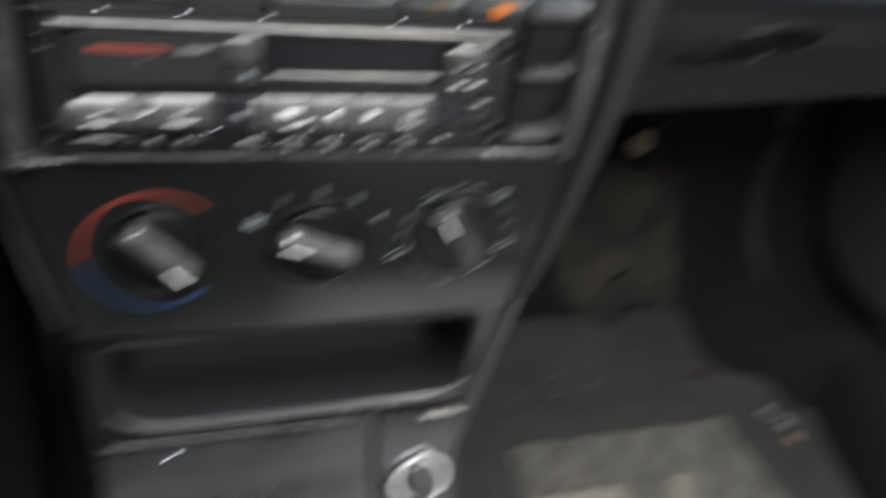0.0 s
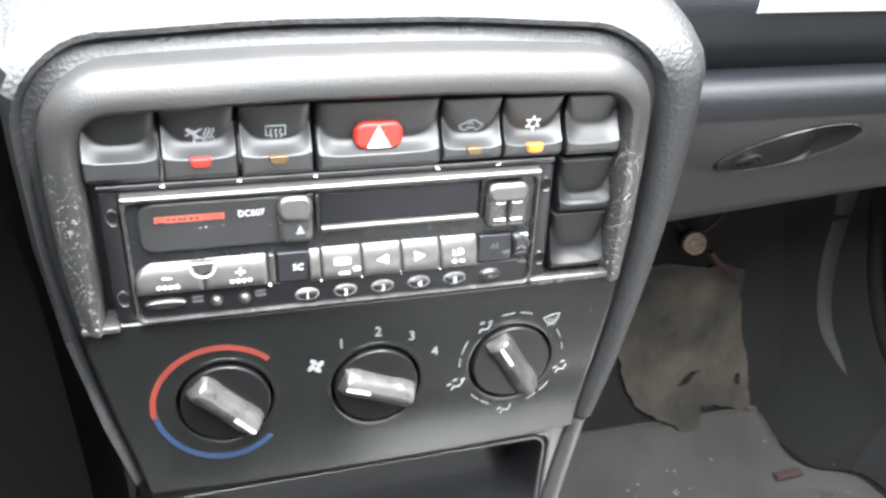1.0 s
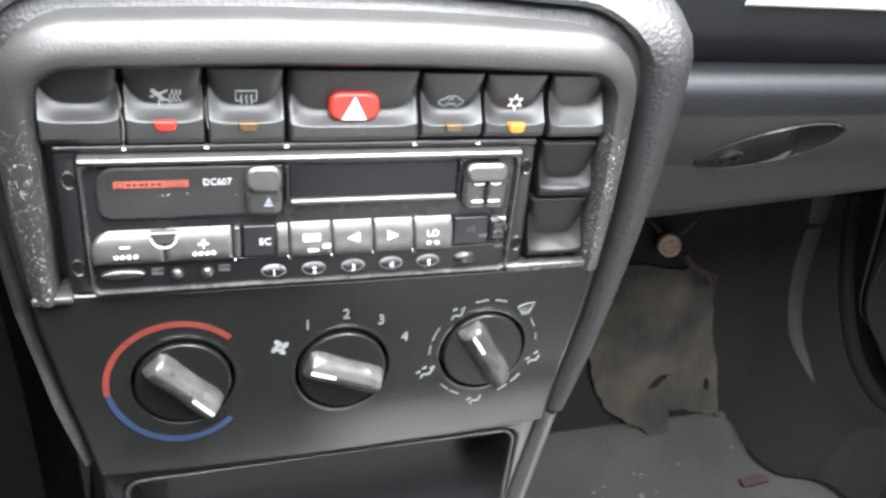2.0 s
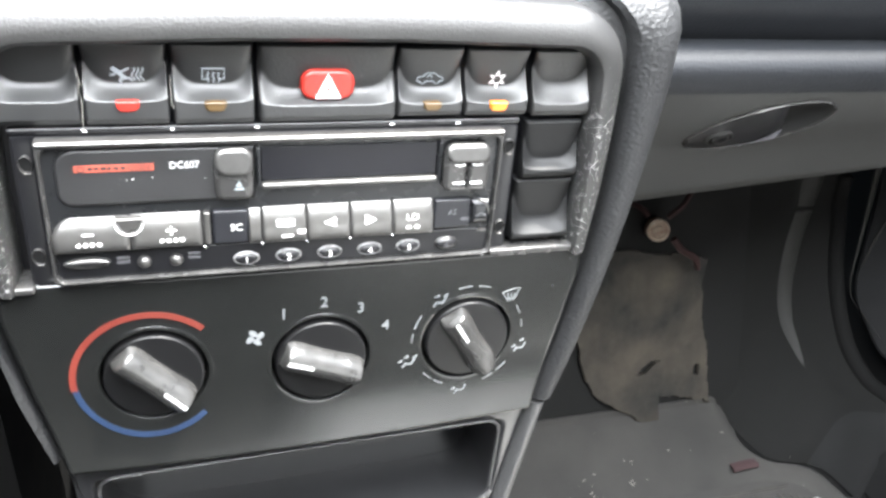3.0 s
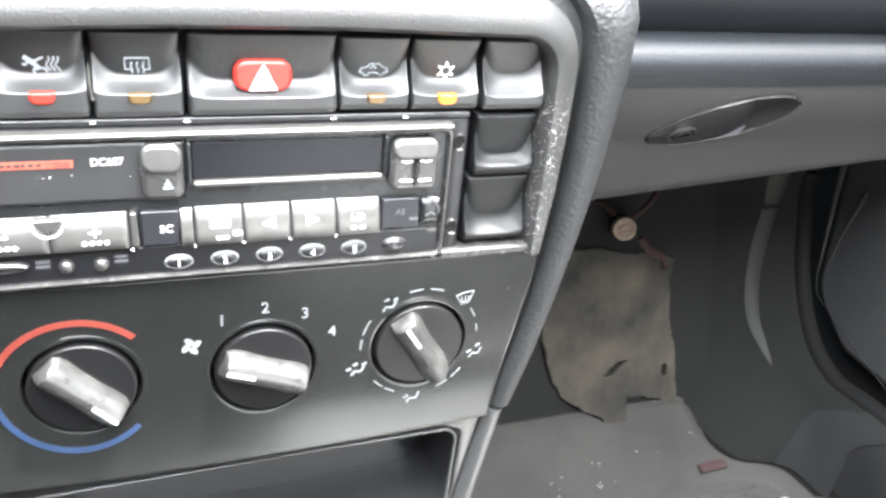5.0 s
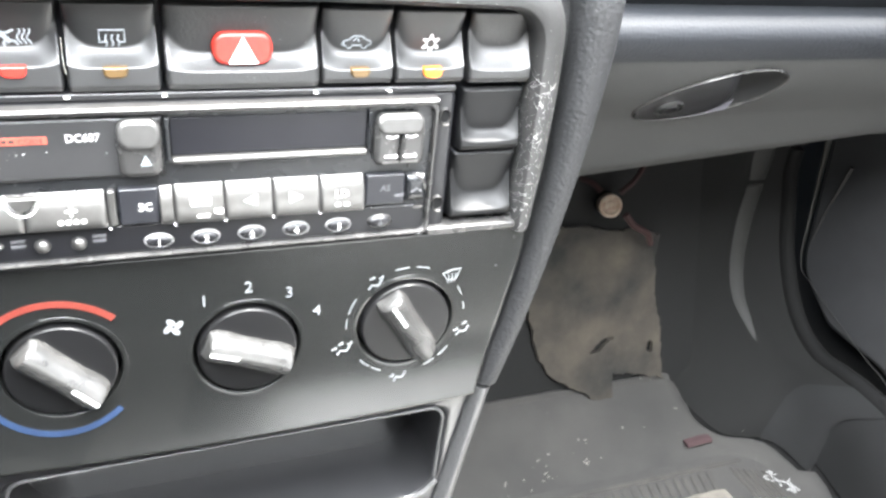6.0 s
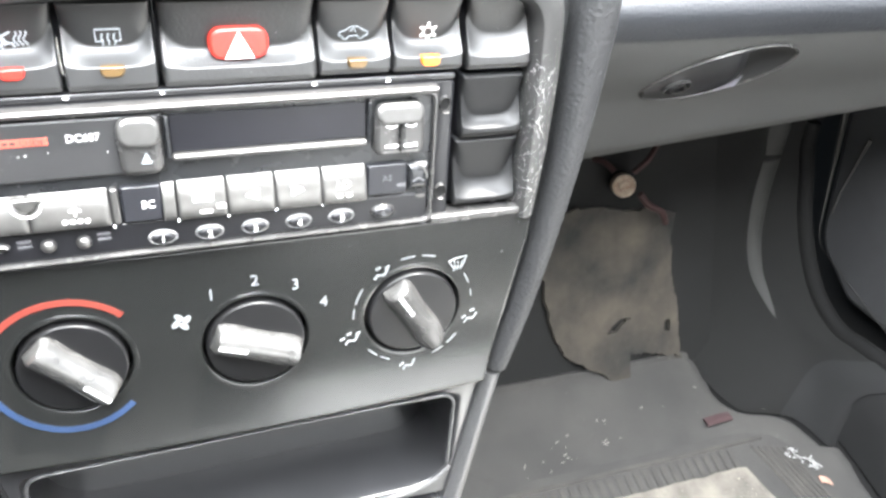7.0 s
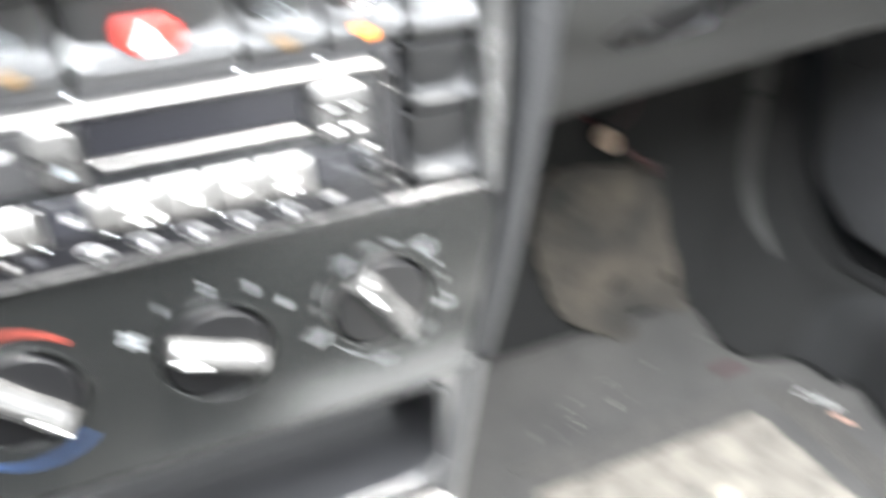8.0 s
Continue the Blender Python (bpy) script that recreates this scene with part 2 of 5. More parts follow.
def part(name, bm, material, parent, label="", angle=35):
    """One mesh under a thing or a part. The coordinates are those of the console or of the car; the parent's origin is taken off."""
    o = Vector(parent["origin"])
    bmesh.ops.translate(bm, verts=bm.verts, vec=-o)
    ob = new(name, finish(name, bm, material, angle))
    ob.parent = parent
    ob["origin"] = (0.0, 0.0, 0.0)
    ob["origin"] = parent["origin"]
    if label:
        tagged(ob, label)
    return ob


def pieces(name, bm, material, parent, label=""):
    """Each separate island of a printed symbol as a part of its own."""
    left = set(bm.faces)
    while left:
        island, edge = set(), [left.pop()]
        while edge:
            f = edge.pop()
            island.add(f)
            for v in f.verts:
                for g in v.link_faces:
                    if g in left:
                        left.discard(g)
                        edge.append(g)
        one, made = bmesh.new(), {}
        for f in island:
            for v in f.verts:
                if v not in made:
                    made[v] = one.verts.new(v.co)
            one.faces.new([made[v] for v in f.verts])
        one.verts.index_update()
        part(name, one, material, parent, label)
    bm.free()


def thing(name, origin, label, category, group="", kind="", base=CON):
    """An Empty at a thing's base, that carries its parts. base: the console's frame, or the car's (Matrix())."""
    ob = new(name)
    ob.empty_display_size = 0.01
    ob.matrix_world = base @ Matrix.Translation(origin)
    ob["origin"] = tuple(origin)
    return tagged(ob, label, category, group, kind)


def solid(name, bm, material, label, category, group="", kind="", base=CON, angle=35):
    """A thing of one mesh, with its origin at its middle."""
    lo = [min(v.co[i] for v in bm.verts) for i in range(3)]
    hi = [max(v.co[i] for v in bm.verts) for i in range(3)]
    o = Vector([(a + b) / 2 for a, b in zip(lo, hi)])
    bmesh.ops.translate(bm, verts=bm.verts, vec=-o)
    ob = new(name, finish(name, bm, material, angle))
    ob.matrix_world = base @ Matrix.Translation(o)
    ob["origin"] = tuple(o)
    return tagged(ob, label, category, group, kind)


def corners(pts, n=6):
    """A path with rounded corners: (x, z, radius) each. A radius of 0 gives a single point."""
    out = []
    for i, (x, z, r) in enumerate(pts):
        if r <= 0:
            out.append((x, z))
            continue
        p = Vector((x, z))
        a = (Vector(pts[i - 1][:2]) - p).normalized()
        b = (Vector(pts[(i + 1) % len(pts)][:2]) - p).normalized()
        half = a.angle(b) / 2
        d = r / math.tan(half)
        c = p + (a + b).normalized() * (r / math.sin(half))
        s, e = p + a * d - c, p + b * d - c
        turn = s.angle_signed(e)
        for k in range(n + 1):
            f = -turn * k / n
            v = Vector((s.x * math.cos(f) - s.y * math.sin(f), s.x * math.sin(f) + s.y * math.cos(f)))
            out.append(tuple(c + v))
    return out


def rect(x0, x1, z0, z1, r, n=6):
    if r <= 0:
        return [(x0, z0), (x1, z0), (x1, z1), (x0, z1)]
    return corners([(x0, z0, r), (x1, z0, r), (x1, z1, r), (x0, z1, r)], n)


def oval(cx, cz, rx, rz, n=28, lean=0.0):
    c, s = math.cos(lean), math.sin(lean)
    pts = [(rx * math.cos(2 * math.pi * k / n), rz * math.sin(2 * math.pi * k / n)) for k in range(n)]
    return [(cx + c * u - s * v, cz + s * u + c * v) for u, v in pts]


def slab(outline, front, back, edge=0.0, bm=None, unit=MM, steps=3):
    """A plate of that outline between two depths, its front edge rounded."""
    bm = bm or bmesh.new()
    cx = sum(p[0] for p in outline) / len(outline)
    cz = sum(p[1] for p in outline) / len(outline)
    loops = []
    rows = [(0.0, back)]
    if edge > 0:
        for k in range(steps + 1):
            a = math.pi / 2 * k / steps
            rows.append((edge * (1 - math.cos(a)), front + edge * (1 - math.sin(a))))
    else:
        rows.append((0.0, front))
    n = len(outline)
    for inset, y in rows:
        loop = []
        for i, (x, z) in enumerate(outline):
            if inset:
                p, q = Vector(outline[i - 1]), Vector(outline[(i + 1) % n])
                t = (q - p).normalized()
                nrm = Vector((-t.y, t.x))
                if nrm.dot(Vector((cx - x, cz - z))) < 0:
                    nrm = -nrm
                x, z = x + nrm.x * inset, z + nrm.y * inset
            loop.append(bm.verts.new((x * unit, y * unit, z * unit)))
        loops.append(loop)
    for a, b in zip(loops, loops[1:]):
        for i in range(n):
            bm.faces.new((a[i], a[(i + 1) % n], b[(i + 1) % n], b[i]))
    bm.faces.new(loops[-1])
    bm.faces.new(loops[0][::-1])
    return bm


def band(inner, outer, profile, closed=True, lift=None, bm=None, unit=MM):
    """A frame between two paths of as many points: its section is given as (share from inner to outer, depth)."""
    bm = bm or bmesh.new()
    rows = []
    for (a, b), (c, d) in zip(inner, outer):
        row = []
        for s, y in profile:
            x, z = a + (c - a) * s, b + (d - b) * s
            row.append(bm.verts.new((x * unit, (y + (lift(x, z) if lift else 0)) * unit, z * unit)))
        rows.append(row)
    n = len(rows)
    for i in range(n if closed else n - 1):
        a, b = rows[i], rows[(i + 1) % n]
        for k in range(len(profile) - 1):
            bm.faces.new((a[k], a[k + 1], b[k + 1], b[k]))
    if not closed:
        bm.faces.new(rows[0])
        bm.faces.new(rows[-1][::-1])
    return bm


def grid(f, nu, nv, bm=None):
    """A sheet of nu x nv cells: f(u, v) gives the place for u and v from 0 to 1."""
    bm = bm or bmesh.new()
    vs = [[bm.verts.new(f(i / nu, j / nv)) for j in range(nv + 1)] for i in range(nu + 1)]
    for i in range(nu):
        for j in range(nv):
            bm.faces.new((vs[i][j], vs[i + 1][j], vs[i + 1][j + 1], vs[i][j + 1]))
    return bm


def closed_grid(f, nu, nv, back):
    """A sheet with walls back to a plane, so that it is a body. back(p) gives the place behind p."""
    bm = bmesh.new()
    vs = [[bm.verts.new(f(i / nu, j / nv)) for j in range(nv + 1)] for i in range(nu + 1)]
    for i in range(nu):
        for j in range(nv):
            bm.faces.new((vs[i][j], vs[i + 1][j], vs[i + 1][j + 1], vs[i][j + 1]))
    rim = [vs[i][0] for i in range(nu)] + [vs[nu][j] for j in range(nv)] + [vs[i][nv] for i in range(nu, 0, -1)] + [vs[0][j] for j in range(nv, 0, -1)]
    low = [bm.verts.new(back(v.co)) for v in rim]
    n = len(rim)
    for i in range(n):
        bm.faces.new((rim[i], low[i], low[(i + 1) % n], rim[(i + 1) % n]))
    bm.faces.new(low)
    return bm


def thick_grid(f, nu, nv, off):
    """A sheet of even thickness: off is the step from its face to its back."""
    bm = bmesh.new()
    off = Vector(off)
    a = [[bm.verts.new(f(i / nu, j / nv)) for j in range(nv + 1)] for i in range(nu + 1)]
    b = [[bm.verts.new(v.co + off) for v in row] for row in a]
    for g in (a, b):
        for i in range(nu):
            for j in range(nv):
                bm.faces.new((g[i][j], g[i + 1][j], g[i + 1][j + 1], g[i][j + 1]))
    rim = [(i, 0) for i in range(nu)] + [(nu, j) for j in range(nv)] + [(i, nv) for i in range(nu, 0, -1)] + [(0, j) for j in range(nv, 0, -1)]
    for (i, j), (k, m) in zip(rim, rim[1:] + rim[:1]):
        bm.faces.new((a[i][j], b[i][j], b[k][m], a[k][m]))
    return bm


def box(x0, x1, y0, y1, z0, z1, edge=0.0, bm=None):
    bm = bm or bmesh.new()
    made = bmesh.ops.create_cube(bm, size=1.0)["verts"]
    bmesh.ops.scale(bm, vec=(x1 - x0, y1 - y0, z1 - z0), verts=made)
    bmesh.ops.translate(bm, vec=((x0 + x1) / 2, (y0 + y1) / 2, (z0 + z1) / 2), verts=made)
    if edge:
        edges = list({e for v in made for e in v.link_edges})
        bmesh.ops.bevel(bm, geom=edges, offset=edge, segments=2, profile=0.6, affect="EDGES")
    return bm


def tube(points, radius, sides=8, bm=None, taper=None):
    """A round bar along points."""
    bm = bm or bmesh.new()
    pts = [Vector(p) for p in points]
    rings = []
    for i, p in enumerate(pts):
        t = (pts[min(i + 1, len(pts) - 1)] - pts[max(i - 1, 0)]).normalized()
        a = t.cross(Vector((0.0, 0.31, 0.95))).normalized()
        b = t.cross(a)
        r = radius * (taper[i] if taper else 1)
        rings.append([bm.verts.new(p + (a * math.cos(2 * math.pi * k / sides) + b * math.sin(2 * math.pi * k / sides)) * r) for k in range(sides)])
    for a, b in zip(rings, rings[1:]):
        for k in range(sides):
            bm.faces.new((a[k], a[(k + 1) % sides], b[(k + 1) % sides], b[k]))
    bm.faces.new(rings[0])
    bm.faces.new(rings[-1][::-1])
    return bm


def smooth_path(points, n=8):
    """Points along a soft curve through those given."""
    pts = [Vector(p) for p in points]
    out = []
    for i in range(len(pts) - 1):
        p0, p1, p2, p3 = pts[max(i - 1, 0)], pts[i], pts[i + 1], pts[min(i + 2, len(pts) - 1)]
        for k in range(n):
            t = k / n
            out.append(0.5 * (2 * p1 + (p2 - p0) * t + (2 * p0 - 5 * p1 + 4 * p2 - p3) * t * t + (3 * p1 - p0 - 3 * p2 + p3) * t ** 3))
    out.append(pts[-1])
    return out


def stroke(points, width, y, bm=None, thick=0.25):
    """A printed line on the console's face, in millimetres, along (x, z) points."""
    bm = bm or bmesh.new()
    pts = [Vector(p) for p in points]
    rows = []
    for i, p in enumerate(pts):
        t = (pts[min(i + 1, len(pts) - 1)] - pts[max(i - 1, 0)]).normalized()
        nrm = Vector((-t.y, t.x)) * width / 2
        rows.append([bm.verts.new(((p + s * nrm).x * MM, d * MM, (p + s * nrm).y * MM)) for s, d in ((-1, y + thick), (-1, y), (1, y), (1, y + thick))])
    for a, b in zip(rows, rows[1:]):
        for k in range(4):
            bm.faces.new((a[k], a[(k + 1) % 4], b[(k + 1) % 4], b[k]))
    bm.faces.new(rows[0])
    bm.faces.new(rows[-1][::-1])
    return bm


def arc(cx, cz, r, a0, a1, n=24):
    return [(cx + r * math.cos(radians(a0 + (a1 - a0) * k / n)), cz + r * math.sin(radians(a0 + (a1 - a0) * k / n))) for k in range(n + 1)]


def lettering(text, size, x, z, y, width=None, bold=0.0):
    """Words on the console's face, centred at x, z, in millimetres."""
    data = bpy.data.curves.new("words", "FONT")
    data.body, data.size, data.align_x, data.align_y = text, size, "CENTER", "CENTER"
    data.extrude, data.offset, data.resolution_u = 0.12, bold, 3
    ob = new("words", data)
    bpy.context.view_layer.update()
    mesh = bpy.data.meshes.new_from_object(ob.evaluated_get(bpy.context.evaluated_depsgraph_get()))
    bm = bmesh.new()
    bm.from_mesh(mesh)
    bpy.data.objects.remove(ob)
    bpy.data.meshes.remove(mesh)
    if width:
        have = max(v.co.x for v in bm.verts) - min(v.co.x for v in bm.verts)
        bmesh.ops.scale(bm, vec=(width / have, 1, 1), verts=bm.verts)
    for v in bm.verts:
        v.co = Vector(((x + v.co.x) * MM, (y - v.co.z) * MM, (z + v.co.y) * MM))
    return bm


def smooth(a, b, x):
    t = min(1.0, max(0.0, (x - a) / (b - a)))
    return t * t * (3 - 2 * t)

# ---- the car's shell ----


def structure(name, bm, material, label, category):
    return solid(name, bm, material, label, category, kind="structure", base=Matrix())


structure("floor", box(-0.66, 0.80, -1.90, 0.24, -0.03, 0.0), RUBBER, "dark rubber covering on the car floor", "floor")
# the bulkhead that rises under the dashboard
TOE = radians(53)


def on_toe(x, s, out=0.0):
    """A point on the bulkhead: s metres up its slope, out metres off it."""
    return Vector((x, 0.130 + s * math.cos(TOE) - out * math.sin(TOE), s * math.sin(TOE) + out * math.cos(TOE)))


bm = closed_grid(lambda u, v: on_toe(-0.64 + 1.265 * u, -0.03 + 0.75 * v, 0.002 * noise.noise((u * 30, v * 16, 0))), 60, 30,
                 lambda p: p + Vector((0, 0.04, -0.03)))
structure("wall_front", bm, BULKHEAD, "dark sound-deadened bulkhead below the dashboard", "bulkhead")
bm = box(-0.66, 0.80, -1.94, -1.90, 0.0, 0.68)
box(-0.66, 0.80, -1.94, -1.90, 1.08, 1.14, bm=bm)
structure("wall_rear", bm, SHELL, "grey rear wall of the car cabin below the rear window", "wall")
# unseen dark boards, added to hold back light from the rear and left
bm = box(-0.66, 0.0, -0.92, -0.86, 0.0, 1.14)
box(0.0, 0.80, -0.92, -0.86, 0.0, 0.60, bm=bm)
box(-0.36, -0.32, -0.86, 0.06, 0.0, 0.80, bm=bm)
# Unseen pale blocks in the seat's place, added to bounce daylight forward.
structure("wall_bounce_low", box(0.26, 0.70, -0.50, -0.25, 0.0, 0.24, 0.025), CLOTH, "unseen pale block that bounces sun onto panel and glovebox", "seat base")
structure("wall_bounce_high", box(0.20, 0.78, -0.858, -0.80, 0.36, 0.60, 0.02), CLOTH, "unseen pale block whose bounce gives the heater panel its sheen", "seat back")
structure("wall_light_stop", bm, RUBBER, "unseen dark boards that stop light from the rear and left", "wall")
structure("ceiling", box(-0.70, 0.84, -1.94, -0.54, 1.142, 1.18), SHELL, "grey cloth headlining of the car", "ceiling")
for side, x0, x1 in (("left", -0.70, -0.66), ("right", 0.80, 0.84)):
    b = box(x0, x1, -1.94, 0.60, 0.0, 0.72)
    box(x0, x1, -1.94, 0.60, 1.10, 1.14, bm=b)
    structure("wall_" + side, b, DOORCARD, "dark side of the car cabin below the window", "wall")

# ---- the dashboard on the passenger's side ----
# section of the lower dash, from the shelf over the rounded ridge down to the lower lip: (y, z)
SECTION = [(0.150, 0.509), (0.095, 0.512), (0.076, 0.517), (0.068, 0.5190), (0.062, 0.5172), (0.0590, 0.511), (0.0600, 0.497), (0.065, 0.476),
           (0.073, 0.455), (0.081, 0.436), (0.087, 0.424), (0.100, 0.417), (0.150, 0.424), (0.260, 0.432)]
SECTION = [tuple(p) for p in smooth_path([(0, *p) for p in SECTION], 5)]
HX, HZ, HLEAN = 0.3636, 0.4696, radians(19.8)
FRONT = [(y, z) for _, y, z in SECTION if 0.425 < z < 0.5165 and y < 0.09]


def glove_face(u, v):
    x = 0.240 + 0.54 * u
    v = min(1.0, max(0.0, v))
    k = v * (len(SECTION) - 1)
    i = min(int(k), len(SECTION) - 2)
    _, y, z = Vector(SECTION[i]).lerp(Vector(SECTION[i + 1]), k - i)
    # the dish of the handle
    du, dv = x - HX, z - HZ
    a = du * math.cos(HLEAN) + dv * math.sin(HLEAN)
    b = -du * math.sin(HLEAN) + dv * math.cos(HLEAN)
    d = math.hypot(a / 0.0435, b / 0.0195)
    if y < 0.093:
        y += 0.006 * (1 - smooth(0.70, 1.0, d)) * smooth(-0.05, 0.012, a)
        y += 0.002 * (1 - smooth(0.86, 1.0, d))
    # the lower lip hangs lower towards the console
    z -= (0.030 - 0.014 * min(1.6, (x - 0.32) / 0.137)) * smooth(0.452, 0.418, z)
    return Vector((x, y, z))


dash = thing("dashboard", (0.5, 0.10, 0.42), "blue-grey moulded dashboard with a shelf above the glovebox", "dashboard", kind="structure", base=Matrix())
SPLIT = 0.445    # tone change: dark bluish ledge as under sky, warm lid as lit from below
part("dash_ledge", closed_grid(lambda u, v: glove_face(u, v * (SPLIT + 0.004)), 120, 40, lambda p: Vector((p.x, 0.27, min(max(p.z, 0.470), 0.515)))), DASH, dash, "rounded ledge above the glovebox, in the dark skylit tone")


def lid(u, v):
    p = glove_face(u, SPLIT + (1 - SPLIT) * v)
    return p + Vector((0, 0.0003, 0))


part("glovebox_lid", closed_grid(lid, 320, 60, lambda p: Vector((p.x, 0.265, min(max(p.z, 0.436), 0.500)))), GLOVE, dash, "glovebox lid in a warmer tone, as lit from below")
# the airbag panel set back above the shelf, and the padded top
TOPSEC = [(0.104, 0.503), (0.092, 0.509), (0.087, 0.518), (0.083, 0.532), (0.082, 0.545), (0.083, 0.559), (0.094, 0.5655), (0.150, 0.568), (0.24, 0.577), (0.42, 0.60), (0.55, 0.60)]
TOPSEC = [tuple(p) for p in smooth_path([(0, *p) for p in TOPSEC], 4)]


def dash_top(u, v):
    k = v * (len(TOPSEC) - 1)
    i = min(int(k), len(TOPSEC) - 2)
    _, y, z = Vector(TOPSEC[i]).lerp(Vector(TOPSEC[i + 1]), k - i)
    return Vector((0.11 + 0.69 * u, y, z))


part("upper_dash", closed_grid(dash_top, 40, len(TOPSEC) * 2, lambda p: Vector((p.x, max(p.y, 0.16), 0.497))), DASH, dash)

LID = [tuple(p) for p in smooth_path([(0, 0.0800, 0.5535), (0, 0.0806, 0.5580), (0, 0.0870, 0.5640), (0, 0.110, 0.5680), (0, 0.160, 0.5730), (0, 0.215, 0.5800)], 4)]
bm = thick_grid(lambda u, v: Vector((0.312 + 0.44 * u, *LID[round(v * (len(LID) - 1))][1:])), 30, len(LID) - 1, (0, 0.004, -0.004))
part("airbag_lid", bm, LID_PLASTIC, dash, "lid on the dashboard's top, coloured pale for the sun's glare")

handle = thing("glovebox_handle", (HX, 0.06, HZ), "glossy black oval glovebox handle with a key lock", "handle", base=Matrix())


def on_handle(a, b, out):
    """A point of the handle: a along it, b across it."""
    z = HZ + a * math.sin(HLEAN) + b * math.cos(HLEAN)
    y = np.interp(z, [f[1] for f in FRONT[::-1]], [f[0] for f in FRONT[::-1]])
    return Vector((HX + a * math.cos(HLEAN) - b * math.sin(HLEAN), float(y) - out, z))


n = 56
bm = bmesh.new()
rings = []
for grow, out in ((0.955, -0.004), (0.968, 0.0004), (0.985, 0.0009), (1.0, 0.0005), (1.012, -0.002)):
    rings.append([bm.verts.new(on_handle(0.0435 * grow * math.cos(2 * math.pi * k / n), 0.0190 * grow * math.sin(2 * math.pi * k / n), out)) for k in range(n)])
for a, b in zip(rings, rings[1:]):
    for k in range(n):
        bm.faces.new((a[k], a[(k + 1) % n], b[(k + 1) % n], b[k]))
part("rim", bm, KEYBODY, handle)


def lever(u, v):
    a = -0.0415 + 0.055 * u
    half = 0.0176 * math.sqrt(max(0.02, 1 - (a / 0.0435) ** 2))
    return on_handle(a, half * (2 * v - 1), 0.0004 + 0.0010 * math.sin(math.pi * v) - 0.002 * smooth(0.9, 1, u))


def cup(u, v):
    d, a = 0.955 * v, 2 * math.pi * u
    p, q = 0.0435 * d * math.cos(a), 0.0190 * d * math.sin(a)
    return on_handle(p, q, -0.0066 * (1 - smooth(0.60, 1.0, d)) * smooth(-0.05, 0.012, p))


bm = grid(cup, 48, 14)
bmesh.ops.remove_doubles(bm, verts=bm.verts, dist=0.00001)
part("cup", bm, KICK, handle, "black hollow behind the lever")
part("lever", closed_grid(lever, 30, 12, lambda p: p + Vector((0, 0.008, 0))), GLOSSY, handle)
bm = bmesh.new()
for r0, r1, o in ((0.0064, 0.0055, 0.0034), (0.0038, 0.0031, 0.0040)):
    ring = []
    for r, out in ((r0, 0.001), (r0 * 0.97, o), (r1, o), (r1 * 0.95, 0.002)):
        ring.append([bm.verts.new(on_handle(-0.024 + 1.25 * r * math.cos(2 * math.pi * k / 28), r * math.sin(2 * math.pi * k / 28), out)) for k in range(28)])
    for a, b in zip(ring, ring[1:]):
        for k in range(28):
            bm.faces.new((a[k], a[(k + 1) % 28], b[(k + 1) % 28], b[k]))
part("key_lock", bm, CAPGREY, handle, "glossy black lock cylinder")
bm = grid(lambda u, v: on_handle(-0.009 + 0.0215 * u, -0.0160 + (0.0010 + 0.0120 * u * u) * v, 0.0020 + 0.0008 * v), 10, 4)
bmesh.ops.solidify(bm, geom=bm.faces, thickness=0.0008)
part("lever_patch", bm, PATCH, handle, "pale triangular patch on the lever")

# the driver's side of the dash, beside the console: blackened for shade, its lower run added over the floor
KNEE = [tuple(p) for p in smooth_path([(0, 0.40, 0.615), (0, 0.10, 0.612), (0, 0.030, 0.604), (0, 0.004, 0.585), (0, 0.002, 0.560), (0, 0.016, 0.530), (0, 0.050, 0.495),
                                       (0, 0.068, 0.440), (0, 0.064, 0.360), (0, 0.040, 0.240), (0, -0.010, 0.12), (0, -0.160, 0.030), (0, -0.300, 0.012)], 3)]
bm = closed_grid(lambda u, v: Vector((-0.64 + 0.585 * u, *KNEE[round(v * (len(KNEE) - 1))][1:])), 20, len(KNEE) - 1, lambda p: Vector((p.x, 0.42, min(p.z, 0.60))))
solid("lower_dash_panel", bm, GASKET, "dash panel beside the driver's knees, blackened for the shade there", "dash panel", kind="structure", base=Matrix())

# ---- the passenger's footwell ----
# the side trim: from its foot over a rounded ridge to the groove of the door seal, all from the front of the car to its rear
FOOT_LINE = [(0.630, 0.345, 0.36), (0.618, 0.285, 0.19), (0.609, 0.235, 0.125), (0.606, 0.205, 0.085), (0.601, 0.175, 0.045), (0.600, 0.150, 0.012), (0.603, 0.125, 0.004),
             (0.612, 0.095, 0.003), (0.632, 0.066, 0.003), (0.682, 0.048, 0.003), (0.703, 0.010, 0.003), (0.727, -0.060, 0.003), (0.735, -0.79, 0.003)]
RIDGE_LINE = [(0.690, 0.315, 0.420), (0.690, 0.280, 0.262), (0.690, 0.264, 0.202), (0.690, 0.248, 0.149), (0.690, 0.227, 0.107), (0.690, 0.200, 0.080), (0.692, 0.169, 0.067),
              (0.697, 0.138, 0.056), (0.703, 0.108, 0.052), (0.707, 0.075, 0.058), (0.712, 0.035, 0.066), (0.722, -0.040, 0.075), (0.734, -0.79, 0.080)]
GROOVE_LINE = [(0.725, 0.315, 0.420), (0.725, 0.285, 0.262), (0.725, 0.267, 0.200), (0.725, 0.243, 0.168), (0.725, 0.215, 0.134), (0.725, 0.177, 0.102), (0.725, 0.137, 0.082),
               (0.725, 0.097, 0.080), (0.726, 0.068, 0.092), (0.727, 0.040, 0.103), (0.728, 0.005, 0.112), (0.732, -0.050, 0.116), (0.738, -0.79, 0.118)]
